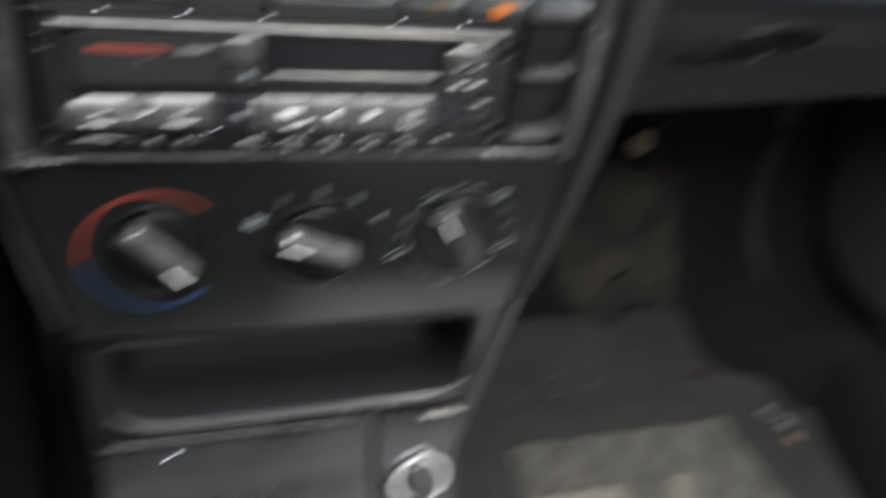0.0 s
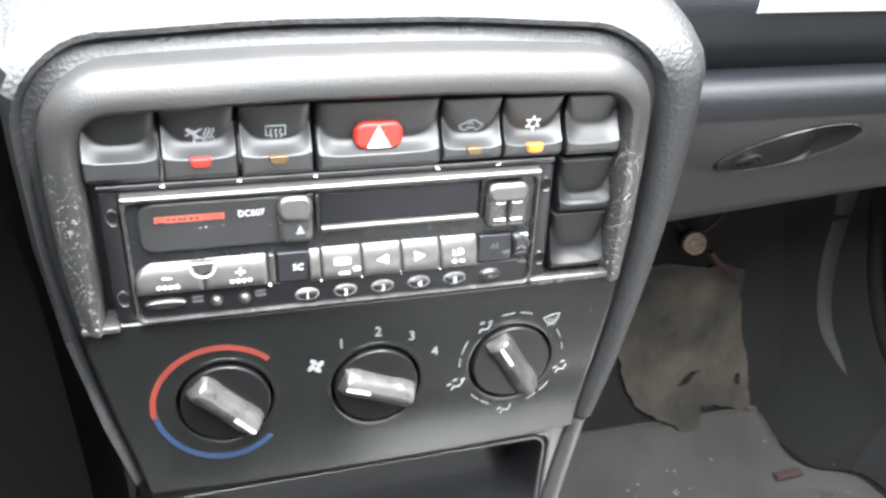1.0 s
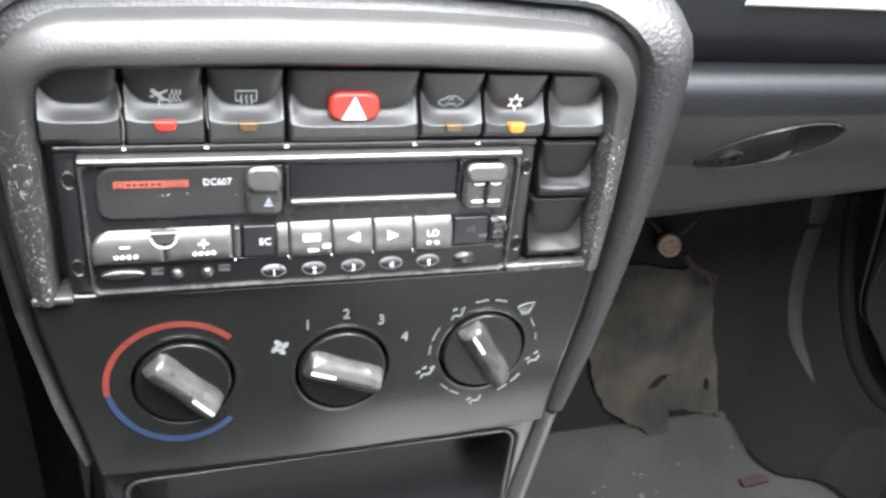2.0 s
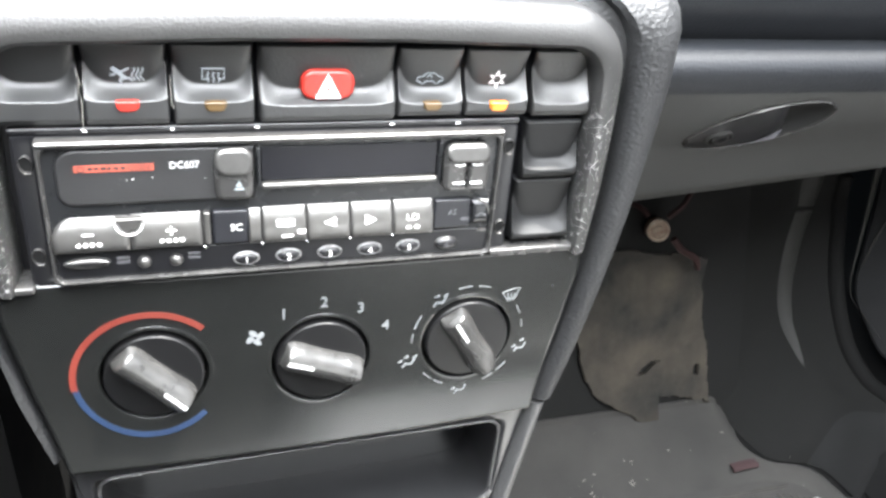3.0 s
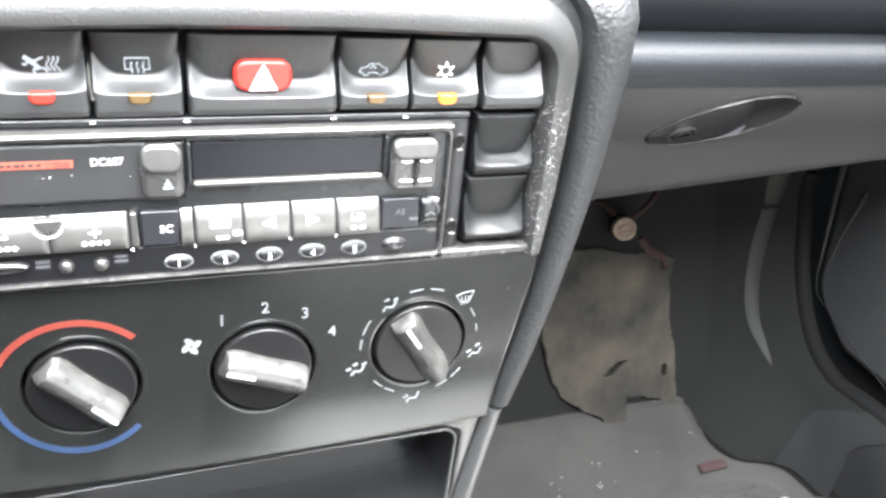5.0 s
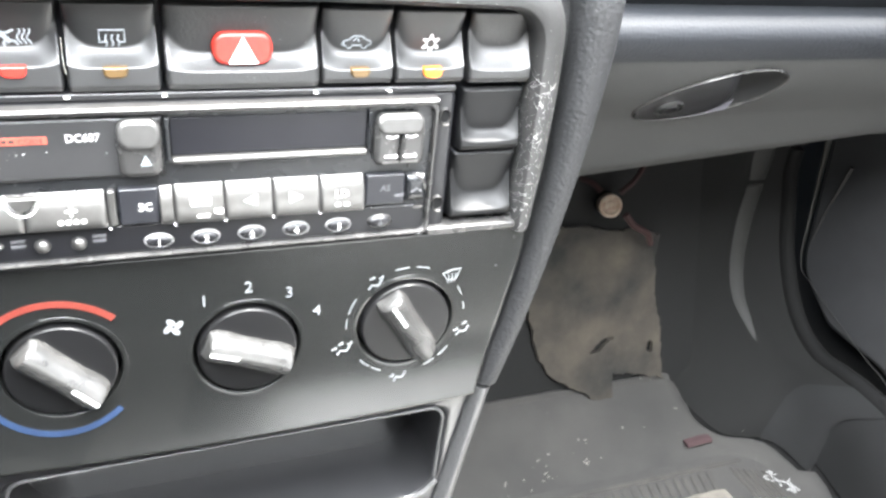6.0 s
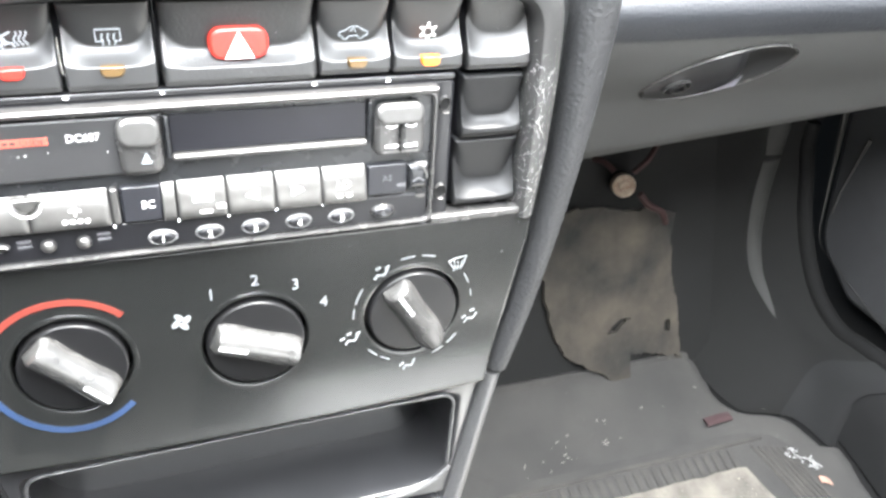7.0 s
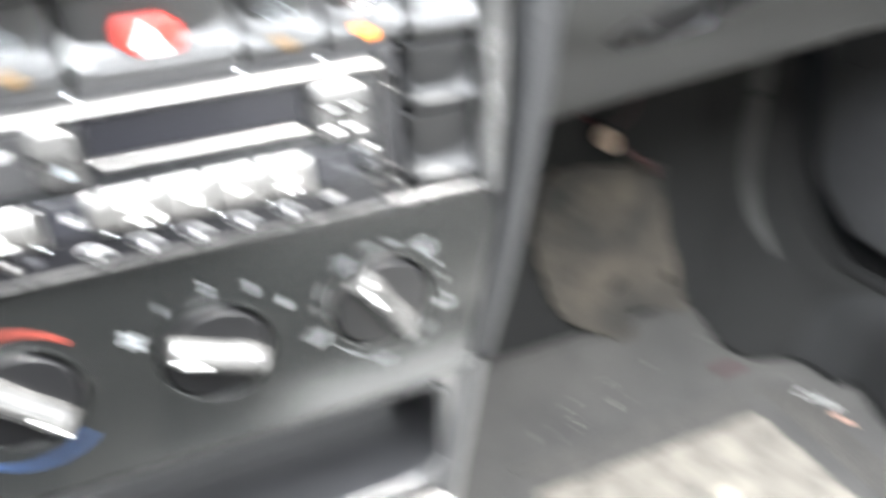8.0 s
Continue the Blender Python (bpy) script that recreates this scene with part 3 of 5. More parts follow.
A, B, C = smooth_path(FOOT_LINE, 8), smooth_path(RIDGE_LINE, 8), smooth_path(GROOVE_LINE, 8)
JOINT = 70    # where the side trim ends and the sill trim begins


def side(i, v):
    """A point of the side's face: from the foot to the ridge, round it, and on to the groove."""
    a, b, c = A[i], B[i], C[i]
    p = b + (a - b) * min(0.6, 0.026 / (a - b).length)
    q = b + (c - b) * min(0.6, 0.020 / (c - b).length)
    if v < 0.4:
        w = v / 0.4
        return a.lerp(p, w) + Vector((0.006, 0.004, -0.001)) * math.sin(math.pi * w) * smooth(0.0, 0.08, a.z)
    if v < 0.8:
        w = (v - 0.4) / 0.4
        return p * (1 - w) ** 2 + b * 2 * w * (1 - w) + q * w * w
    return q.lerp(c, (v - 0.8) / 0.2)


structure("wall_side", thick_grid(lambda u, v: side(round(u * JOINT), v), JOINT, 30, (0.010, 0.006, -0.008)), KICK, "dark trim on the footwell side below the dash", "side trim")


def stripe_axis(i):
    """The axis of the ridge's light stripe, that sinks into the face further down."""
    n = Vector()
    for k in range(max(1, i - 5), i + 6):
        f = (side(k + 1, 0.58) - side(k - 1, 0.58)).cross(side(k, 0.63) - side(k, 0.53)).normalized()
        n += -f if f.y > 0 else f
    return side(i, 0.58) - n.normalized() * 0.0200 * (0.80 + 0.21 * smooth(16, 60, i))


# A paler roll puts the light on the rounded ridge into colour.
stripe_path = [stripe_axis(i) for i in range(65)]
structure("trim_stripe", tube(stripe_path, 0.0200, 36), RIDGE_GREY, "paler roll for the light along the side trim's ridge", "side trim")
seal = thing("door_seal", B[20], "black rubber door seal along the door opening", "door seal", base=Matrix())
part("bulb", tube([p + Vector((0.007, 0.0, 0.002)) for p in C], 0.0085, 14), RUBBER, seal)
DOOR_LINE = corners([(0.275, 0.72, 0), (0.262, 0.27, 0.10), (0.188, 0.122, 0.05), (0.120, 0.103, 0.03), (0.050, 0.126, 0.05), (-0.79, 0.134, 0.01), (-0.79, 0.72, 0)], 8)
door = thing("door_1", (0.78, 0.0, 0.1), "dark grey passenger door seen past the seal", "car door", kind="structure", base=Matrix())


def as_side(bm, x):
    """Turns a plate drawn in (x, z), facing -y, so that it faces -x at that place."""
    for v in bm.verts:
        v.co = Vector((x + v.co.y, v.co.x, v.co.z))
    return bm


part("door_card", as_side(slab(DOOR_LINE, 0, 0.035, 0.008, unit=1.0), 0.740), DOORCARD, door)
upper = [(y, z) for y, z in DOOR_LINE[:len(DOOR_LINE) - 2] if z > 0.12]
bm = tube([(0.7385, y, z) for y, z in upper], 0.0034, 10, taper=[0.08 + 0.92 * smooth(0.11, 0.22, z) for y, z in upper])
part("edge_ridge", tube(smooth_path([(0.7385, 0.2105, 0.250), (0.7385, 0.2060, 0.218), (0.7385, 0.2020, 0.190), (0.7385, 0.1940, 0.160)], 5), 0.0024, 8, taper=[1.0 - 0.045 * k for k in range(16)]), RIDGE_GREY, door, "second thin ridge on the door card")
part("jamb", box(0.784, 0.790, -0.79, 0.42, 0.0, 0.70), BULKHEAD, door)
part("edge_strip", bm, RIDGE_GREY, door, "lighter strip along the edge of the door card")
# sill trim that goes on from the side trim, a little proud of it
LAST = len(A) - 1
structure("trim", thick_grid(lambda u, v: side(JOINT + round(u * (LAST - JOINT)), v) + Vector((-0.0012, -0.0004, 0.0014)), LAST - JOINT, 30, (0.008, 0.0, -0.006)), SILL, "grey plastic sill trim beside the carpet", "sill trim")

# carpet that swells over the floor and up to the bulkhead


def carpet(u, v):
    # lengthwise: flat to the foot of the bulkhead, then up its slope; it is tucked under the side trim
    way = -0.79 + 0.932 * v
    bend = max(0.0, way - 0.137)
    y = min(way, 0.137) + 0.62 * bend
    x = 0.20 + (0.003 + float(np.interp(-y, [-p.y for p in A], [p.x for p in A])) - 0.20) * u
    z = 0.004 + 0.010 * smooth(0.085, 0.140, way) + 0.92 * bend - 0.008 * smooth(0.965, 1.0, u) + 0.0022 * noise.noise((x * 26, y * 26, 3)) + 0.0008 * noise.noise((x * 120, y * 120, 8))
    return Vector((x, y, z))


structure("carpet", closed_grid(carpet, 60, 150, lambda p: Vector((p.x, p.y + 0.03 * smooth(0.10, 0.16, p.y), min(0.001, p.z)))), CARPET, "dusty charcoal carpet lining the passenger's footwell", "carpet")

# torn felt sheet hanging on the bulkhead
FELT_LINE = [(0.440, 0.190), (0.459, 0.1945), (0.489, 0.1915), (0.512, 0.1868), (0.545, 0.184), (0.568, 0.1795), (0.5662, 0.150), (0.5700, 0.101), (0.5766, 0.075), (0.5825, 0.019),
             (0.553, 0.0280), (0.517, 0.0330), (0.5185, 0.0040), (0.508, 0.0015), (0.4965, 0.0090), (0.463, 0.0285), (0.441, 0.0450), (0.426, 0.0760), (0.4175, 0.128), (0.424, 0.165)]


def inside(x, s, line):
    hit = False
    for (a, b), (c, d) in zip(line, line[1:] + line[:1]):
        if (b > s) != (d > s) and x < a + (s - b) * (c - a) / (d - b):
            hit = not hit
    return hit


def in_felt(x, s):
    wob = 0.0022 * noise.noise((x * 90, s * 90, 1))
    if not inside(x + wob, s + wob, FELT_LINE):
        return False
    tear = min(abs((x - 0.504) * 0.45 - (s - 0.0655)) * 1.1 + abs(x - 0.504) * 0.42, 1)
    if tear < 0.0062 + 0.0028 * noise.noise((x * 300, s * 300, 4)):
        return False
    return math.hypot((x - 0.5645) / 0.0042, (s - 0.057) / 0.0072) > 1 + 0.3 * noise.noise((x * 250, s * 250, 2))


bm = bmesh.new()
NX, NS = 96, 120
cells, vert = {}, {}


def felt_vert(i, j, layer):
    if (i, j, layer) not in vert:
        x, s = 0.412 + 0.176 * i / NX, -0.004 + 0.204 * j / NS
        out = 0.0075 + 0.004 * noise.noise((x * 14, s * 14, 5)) + 0.0018 * smooth(0.03, 0.07, s) * noise.noise((x * 48, s * 34, 6)) + 0.0010 * noise.noise((x * 130, s * 130, 9)) + 0.008 * smooth(0.16, 0.20, s) * smooth(0.53, 0.57, x) + 0.004 * smooth(0.05, 0.0, s)
        vert[(i, j, layer)] = bm.verts.new(on_toe(x, s, out - 0.005 * layer))
    return vert[(i, j, layer)]


for i in range(NX):
    for j in range(NS):
        if in_felt(0.412 + 0.176 * (i + 0.5) / NX, -0.004 + 0.204 * (j + 0.5) / NS):
            cells[(i, j)] = True
for i, j in cells:
    for layer in (0, 1):
        q = [felt_vert(i, j, layer), felt_vert(i + 1, j, layer), felt_vert(i + 1, j + 1, layer), felt_vert(i, j + 1, layer)]
        bm.faces.new(q if layer == 0 else q[::-1])
    for di, dj, a, b in ((-1, 0, (0, 0), (0, 1)), (1, 0, (1, 0), (1, 1)), (0, -1, (0, 0), (1, 0)), (0, 1, (0, 1), (1, 1))):
        if (i + di, j + dj) not in cells:
            p, q = (i + a[0], j + a[1]), (i + b[0], j + b[1])
            bm.faces.new((felt_vert(*p, 0), felt_vert(*q, 0), felt_vert(*q, 1), felt_vert(*p, 1)))
solid("felt_sheet", bm, FELT, "torn grey-brown felt insulation sheet on the bulkhead", "insulation", base=Matrix(), angle=60)

# round cap with its wires, above the felt
cap_at = on_toe(0.4950, 0.2176, 0.03)
aim = look(cap_at, cap_at + Vector((0.30, 0.52, -0.45)))
plug = thing("connector_cap", cap_at, "round cream plastic connector cap with red-brown wires", "connector", base=Matrix())
bm = bmesh.new()
rings = []
for r, d in ((0.0112, -0.016), (0.0115, 0.0), (0.0108, 0.003), (0.0082, 0.0036), (0.0076, 0.0015), (0.0048, 0.0012), (0.0042, 0.0032), (0.0015, 0.0034)):
    rings.append([bm.verts.new(aim @ Vector((r * math.cos(2 * math.pi * k / 32), r * math.sin(2 * math.pi * k / 32), d))) for k in range(32)])
for a, b in zip(rings, rings[1:]):
    for k in range(32):
        bm.faces.new((a[k], a[(k + 1) % 32], b[(k + 1) % 32], b[k]))
bm.faces.new(rings[-1])
bm.faces.new(rings[0][::-1])
part("cap", bm, CAP, plug)
for pts, r in (([(0.018, -0.004, -0.004), (0.030, -0.012, -0.008), (0.046, -0.016, -0.014), (0.056, -0.026, -0.03)], 0.0035), ([(-0.012, 0.010, -0.006), (-0.024, 0.016, -0.012), (-0.040, 0.014, -0.03)], 0.003),
               ([(0.006, 0.014, -0.006), (0.016, 0.030, -0.008), (0.022, 0.046, -0.02)], 0.0028)):
    part("wire", tube([aim @ p for p in smooth_path(pts, 5)], r, 8), WIRE, plug, "red-brown insulated wire")
part("bracket", tube([aim @ Vector((0, 0, -0.014)), aim @ Vector((0, 0.0, -0.03))], 0.012, 12), KICK, plug, "dark bracket behind the cap")

# floor mat with its worn heel pad
floor_mat = thing("floor_mat", (0.5, -0.2, 0.008), "grey floor mat with a sandy worn heel pad", "floor mat", base=Matrix())


def mat_sheet(u, v):
    # the far corners are rounded
    round_off = 0.06 * (1 - math.sqrt(max(0.0, 1 - (max(0.0, v - 0.90) / 0.10) ** 2)))
    x, y = 0.305 + round_off + (0.385 - 2 * round_off) * u - 0.02 * v * u, -0.70 + 0.742 * v
    return Vector((x, y, 0.010 + 0.0016 * noise.noise((x * 22, y * 22, 11)) + 0.0006 * noise.noise((x * 110, y * 110, 12))))


part("sheet", closed_grid(mat_sheet, 50, 80, lambda p: Vector((p.x, p.y, 0.005))), CARPET, floor_mat)


def pad_sheet(u, v):
    y = -0.62 + 0.626 * v
    x = 0.345 + (0.246 + 0.36 * min(0.20, 0.006 - y)) * u
    return Vector((x, y + 0.002 * noise.noise((x * 60, 2, 0)) * v, 0.0135 + 0.0012 * noise.noise((x * 40, y * 40, 21)) + 0.0007 * noise.noise((x * 160, y * 160, 22))))


part("heel_pad", closed_grid(pad_sheet, 70, 120, lambda p: Vector((p.x, p.y, 0.011))), PAD, floor_mat, "sandy worn heel pad")
part("border", tube([(0.335 + 0.292 * k / 20, 0.0315, 0.0108) for k in range(21)], 0.0026, 6), MAT_RIB, floor_mat, "raised grey border of the pad")
for k in range(24):
    x = 0.352 + 0.0100 * k
    part("rib", box(x, x + 0.0062, 0.0075, 0.0275, 0.0096, 0.0116, 0.0008), MAT_RIB, floor_mat)
for k in range(6):
    x = 0.612 + 0.0068 * k
    part("rib", tube([(x + 0.030 * j / 12 * 4, 0.026 - 0.002 * k - 0.030 * j, 0.0112) for j in range(13)], 0.0022, 6), MAT_RIB, floor_mat)

emblem = thing("mat_emblem", (0.659, -0.001, 0.011), "silver woven emblem on the floor mat, worn beyond reading", "emblem", base=Matrix())
rnd = random.Random(21)
for k in range(22):
    a, b = rnd.uniform(-0.017, 0.017), rnd.uniform(-0.006, 0.006)
    w, h = rnd.uniform(0.003, 0.008), rnd.uniform(0.0010, 0.0018)
    bm = box(a - w / 2, a + w / 2, b - h / 2, b + h / 2, 0.0, 0.0010, 0.0003)
    bmesh.ops.rotate(bm, verts=bm.verts, cent=(a, b, 0), matrix=Matrix.Rotation(rnd.uniform(-1.2, 1.2), 3, "Z"))
    bmesh.ops.rotate(bm, verts=bm.verts, cent=(0, 0, 0), matrix=Matrix.Rotation(radians(-42), 3, "Z"))
    bmesh.ops.translate(bm, verts=bm.verts, vec=(0.659, -0.001, 0.0122 + 0.00007 * k))
    part("bar", bm, PALE_METAL, emblem)
bm = closed_grid(lambda u, v: Vector((0.577 + 0.031 * u, 0.0555 + 0.010 * v + 0.001 * u, 0.0105 + 0.0025 * math.sin(3 * u) + 0.001 * math.sin(5 * v))), 10, 5, lambda p: p - Vector((0, 0, 0.0015)))
solid("red_tag", bm, TAG, "small faded red tag lying on the carpet", "tag", base=Matrix())
bm = closed_grid(lambda u, v: Vector((0.664 + 0.010 * u, -0.028 + 0.007 * v - 0.006 * u, 0.0135 + 0.002 * math.sin(3 * u))), 8, 4, lambda p: p - Vector((0, 0, 0.001)))
solid("paper_scrap", bm, SCRAP, "small tan paper scrap on the floor mat", "scrap", base=Matrix())
rnd = random.Random(5)
bm = bmesh.new()
for x, y, n, wide in ((0.586, 0.101, 1, 0.0), (0.515, 0.092, 2, 0.003), (0.462, 0.066, 5, 0.008), (0.465, 0.085, 3, 0.006), (0.419, 0.068, 6, 0.010), (0.379, 0.048, 4, 0.012), (0.405, 0.059, 3, 0.008), (0.50, 0.07, 14, 0.06)):
    for k in range(n):
        px, py = x + rnd.gauss(0, 1) * wide, y + rnd.gauss(0, 1) * wide * 0.7
        r = rnd.uniform(0.0005, 0.0013) * (0.5 if n > 10 else 1)
        made = bmesh.ops.create_icosphere(bm, subdivisions=1, radius=r)["verts"]
        a, long = rnd.uniform(0, 3.1), rnd.uniform(1.0, 3.2)
        for v in made:
            p, q = v.co.x * long, v.co.y * 0.9
            v.co = Vector((px + p * math.cos(a) - q * math.sin(a), py + p * math.sin(a) + q * math.cos(a), v.co.z * 0.5 + 0.0080 + 0.010 * smooth(0.085, 0.140, py) + 0.0005))
solid("crumbs", bm, CRUMB, "pale crumbs and grit scattered on the carpet", "crumbs", kind="stuff", base=Matrix())

# ---- the centre console (all in its own frame, in millimetres) ----
MID = 101.0


def mirrored(right):
    """A path from the lower right over the top to the lower left: the right half is given."""
    left = [(2 * MID - x, z, r) for x, z, r in right[::-1]]
    return corners([(right[0][0] - 1, right[0][1] - 60, 0)] + right + left + [(left[-1][0] + 1, left[-1][1] - 60, 0)], 8)[1:-1]


console = thing("centre_console", (0.1, 0.0, -0.13), "grained charcoal centre console of the dashboard", "console", kind="structure")
inner = mirrored([(205.5, -130, 0), (210, -113, 0), (214, -97, 0), (218.5, -75, 0), (222, -52, 0), (225, -30, 0), (226.5, -10, 0), (227.5, 25, 0), (226.5, 62, 30), (150, 65.5, 0), (MID + 30, 66, 0)])
outer = mirrored([(217.5, -130, 0), (222.5, -113, 0), (227, -97, 0), (232, -75, 0), (237, -52, 0), (241, -30, 0), (244, -10, 0), (248, 25, 0), (251, 92, 42), (150, 95, 0), (MID + 30, 95.5, 0)])


def roll_back(x, z):
    """How far the surround leans back at its top; its driver's side falls away behind a narrow inner bevel."""
    edge = float(np.interp(z, [-130, -97, -52, -10, 25], [-3.5, -12, -20, -24.5, -25.5]))
    fall = max(0.0, edge - 3.5 - x) * 4.5 * smooth(75, 40, z)
    return 62 * smooth(50, 104, z) ** 1.2 + 7 * smooth(40, 70, z) + fall


bm = band(inner, outer, [(-0.35, 40), (-0.30, 12), (0.0, 9), (0.03, 3.5), (0.10, 0.6), (0.25, -1.2), (0.38, -1.8), (0.5, -2.0), (0.62, -1.7), (0.75, -1.0), (0.9, 2.5), (0.97, 7), (1.0, 14), (1.0, 60), (1.0, 130)], False,
          lambda x, z: roll_back(x, z))
part("surround", bm, SOFT, console)
# body behind the fascia, and the flanks below it
body = [(-8, -300), (208, -300), (214, -132), (238, -40), (238, 40), (-34, 40), (-34, -40), (-12, -132)]
part("body", slab(body, 66, 150), POCKET, console, "dark body behind the fascia")
for s in (1, -1):
    def edge(u, v, s=s):
        z = -132.5 - 150 * u
        x0 = np.interp(z, [-290, -240, -205, -171, -132], [176, 185, 191, 197.5, 204.5])
        x1 = np.interp(z, [-290, -240, -205, -171, -132], [190, 198, 203.5, 209, 216])
        x = float(x0 + (x1 - x0) * v)
        y = 4.5 - 5.5 * math.sin(math.pi * min(1, 0.12 + v * 0.9)) + 9 * max(0, v - 0.75) ** 2 * 16 + (34 * v if s < 0 else 0)
        return Vector(((MID + s * (x - MID)) * MM, y * MM, z * MM))
    # The driver's flank keeps the dark tone, for the shade on that side.
    part("flank", closed_grid(edge, 24, 12, lambda p: Vector((p.x, 0.07, p.z))), FLANK if s > 0 else SOFT, console, "side strip of the lower console, paler on its lit side")

# worn frame round the switches and the radio
bezel = thing("radio_bezel", (0.1, 0.0, -0.05), "worn charcoal plastic bezel with scuffed edges", "bezel")
inner = mirrored([(210.0, -48, 0), (209.5, -20, 0), (209.2, 10, 0), (208.2, 40.5, 13), (150, 42.2, 0), (MID + 30, 42.8, 0)])
outer = mirrored([(219.5, -48, 0), (222.5, -20, 0), (223.5, 10, 0), (222.4, 56.5, 29), (150, 59.5, 0), (MID + 30, 60, 0)])


def brow(_x, z):
    return -1.5 * smooth(30, 46, z)


bm = band(inner, outer, [(0.0, 26), (0.0, 6), (0.02, 1), (0.09, -3.2), (0.18, -4.8), (0.30, -5.0), (0.44, -4.6), (0.6, -3.6), (0.78, -1.8), (0.90, 0.4), (0.96, 2.6), (1.0, 7.5), (1.0, 20)], False, brow)
part("frame", bm, BEZEL, bezel)
# black tray behind the switches, and the ledge over the radio
part("backing", slab([(-8, -48), (211, -48), (209, 43), (-7, 43)], 14, 30), BLACK, bezel, "black backing behind the switches")
part("ledge", slab(rect(-3.5, 180.0, 11.0, 13.4, 0.8), 0.6, 16, 0.8), BLACK, bezel, "glossy black ledge above the radio")
# Chrome beads stand for the glints along the ledge.
for x, z in ((20.3, 12.2), (48.7, 12.2), (77.8, 12.1), (127.8, 12.0), (154.4, 11.9)):
    bm = bmesh.new()
    bmesh.ops.create_uvsphere(bm, u_segments=10, v_segments=8, radius=0.65 * MM)
    bmesh.ops.scale(bm, vec=(1.8, 0.9, 0.8), verts=bm.verts)
    bmesh.ops.translate(bm, verts=bm.verts, vec=(x * MM, 0.4 * MM, z * MM))
    part("glint_bead", bm, CHROME, bezel, "chrome bead for the glint between two switches")
# Paler than the bezel: the light on these ledges is put into colour.
part("foot", slab(rect(-17, -2.2, -48.8, -45.6, 1.2), -3.0, 12, 1.1), KEYBODY, bezel, "smooth foot of the bezel")
part("foot", slab(rect(172.0, 213, -47.2, -43.9, 1.2), -2.6, 12, 1.1), KEYBODY, bezel, "smooth ledge under the switches")


# ---- switches ----


FACES = {}


def on_switch(bm, sw, out=0.35):
    """Lays a mark on the dished face of a switch."""
    x0, z0, w, h = sw["marks"]
    for v in bm.verts:
        v.co.y += FACES[sw.name]((v.co.x / MM - x0) / w, (v.co.z / MM - z0) / h).y - out * MM
    return bm


def switch(x0, x1, z0, z1, lip, label, worn=False, power=3.8, deep=6.0, shelf=5.2, horn=9.5, plastic=None):
    """A rocker: an upright foot up to the lip, a sloped shelf above it that sweeps up at both sides, and over it an upright dome."""
    sw = thing("switch", ((x0 + x1) / 2 * MM, 0.01, z0 * MM), label, "switch", "switches in the console")
    x0, x1 = x0 - 0.4, x1 + 0.4
    w, h = x1 - x0, z1 - z0

    def face(u, v):
        x, z = x0 + w * u, z0 + h * v
        a = abs(2 * u - 1)
        low = lip + 1.4 * a ** 5
        top = lip + shelf + horn * a ** power
        if z <= low:
            y = -0.6 - 0.4 * max(0.0, 1 - (z - z0) / (lip - z0))
        elif z < top:
            t = (z - low) / (top - low)
            y = -0.6 + deep * (1 - (1 - t) ** 1.7)
        else:
            y = -0.6 + deep * (1 - 0.60 * min(1.0, (z - top) / max(1.0, z1 - top)))
        y += 1.6 * smooth(z0 + 2.2, z0, z) + 1.6 * smooth(z1 - 0.9, z1, z)
        y += 1.5 * smooth(0.955, 1.0, a)
        return Vector((x * MM, y * MM, z * MM))
    part("housing", band(rect(x0 - 0.1, x1 + 0.1, z0 - 0.1, z1 + 0.1, 0.5), rect(x0 - 0.5, x1 + 0.5, z0 - 0.5, z1 + 0.5, 0.8), [(0, 13.4), (0, 4.6), (0.5, 4.0), (1, 4.6), (1, 13.4)]), BLACK, sw, "thin black housing")
    sw["marks"] = [x0, z0, w, h]
    FACES[sw.name] = face
    part("rocker", closed_grid(face, 56, 80, lambda p: Vector((p.x, 13.5 * MM, p.z))), plastic or (SWITCH_WORN if worn else SWITCH), sw, angle=60)
    return sw


def lens(sw, x, z, w, h, material, label):
    """An oval indicator that pokes out under the lip, its foot rounded."""
    part("indicator", slab(corners([(x - w / 2, z + h / 2, 0.5), (x - w / 2, z - h / 2, h * 0.62), (x + w / 2, z - h / 2, h * 0.62), (x + w / 2, z + h / 2, 0.5)], 5), -1.9, 2, 0.7), material, sw, label)


SY = 0.0    # the printed marks lie on the dishes
switch(-6.2, 19.8, 14.6, 42.0, 22.6, "blank dusty black rocker switch")
heat = switch(21.8, 48.2, 14.4, 42.0, 22.5, "black seat heater switch with a red indicator")
lens(heat, 35.2, 21.2, 7.6, 3.8, RED_LENS, "red indicator")
# a seated person with limbs spread, and three waves of warmth
bm = stroke([(31.0, 33.0), (32.6, 31.6), (34.0, 30.2), (35.0, 28.6)], 1.5, SY)
stroke([(32.8, 31.4), (34.6, 31.8), (36.4, 32.8)], 0.75, SY, bm)
stroke([(32.3, 31.6), (31.2, 30.2), (30.2, 30.4)], 0.7, SY, bm)
stroke([(34.2, 29.8), (33.2, 28.2), (33.6, 27.4)], 0.8, SY, bm)
stroke([(34.6, 29.2), (36.4, 29.0), (37.2, 27.8)], 0.8, SY, bm)
pieces("mark", on_switch(bm, heat), ICON, heat, "pale printed seat symbol")
for k in range(3):
    part("mark", on_switch(stroke([(37.6 + 1.35 * k + 0.55 * math.sin(j * 0.9 + 0.6), 33.0 - 0.62 * j) for j in range(9)], 0.5, SY), heat), ICON, heat)
demist = switch(50.2, 76.8, 14.2, 41.8, 21.8, "black rear window heater switch with an unlit amber indicator")
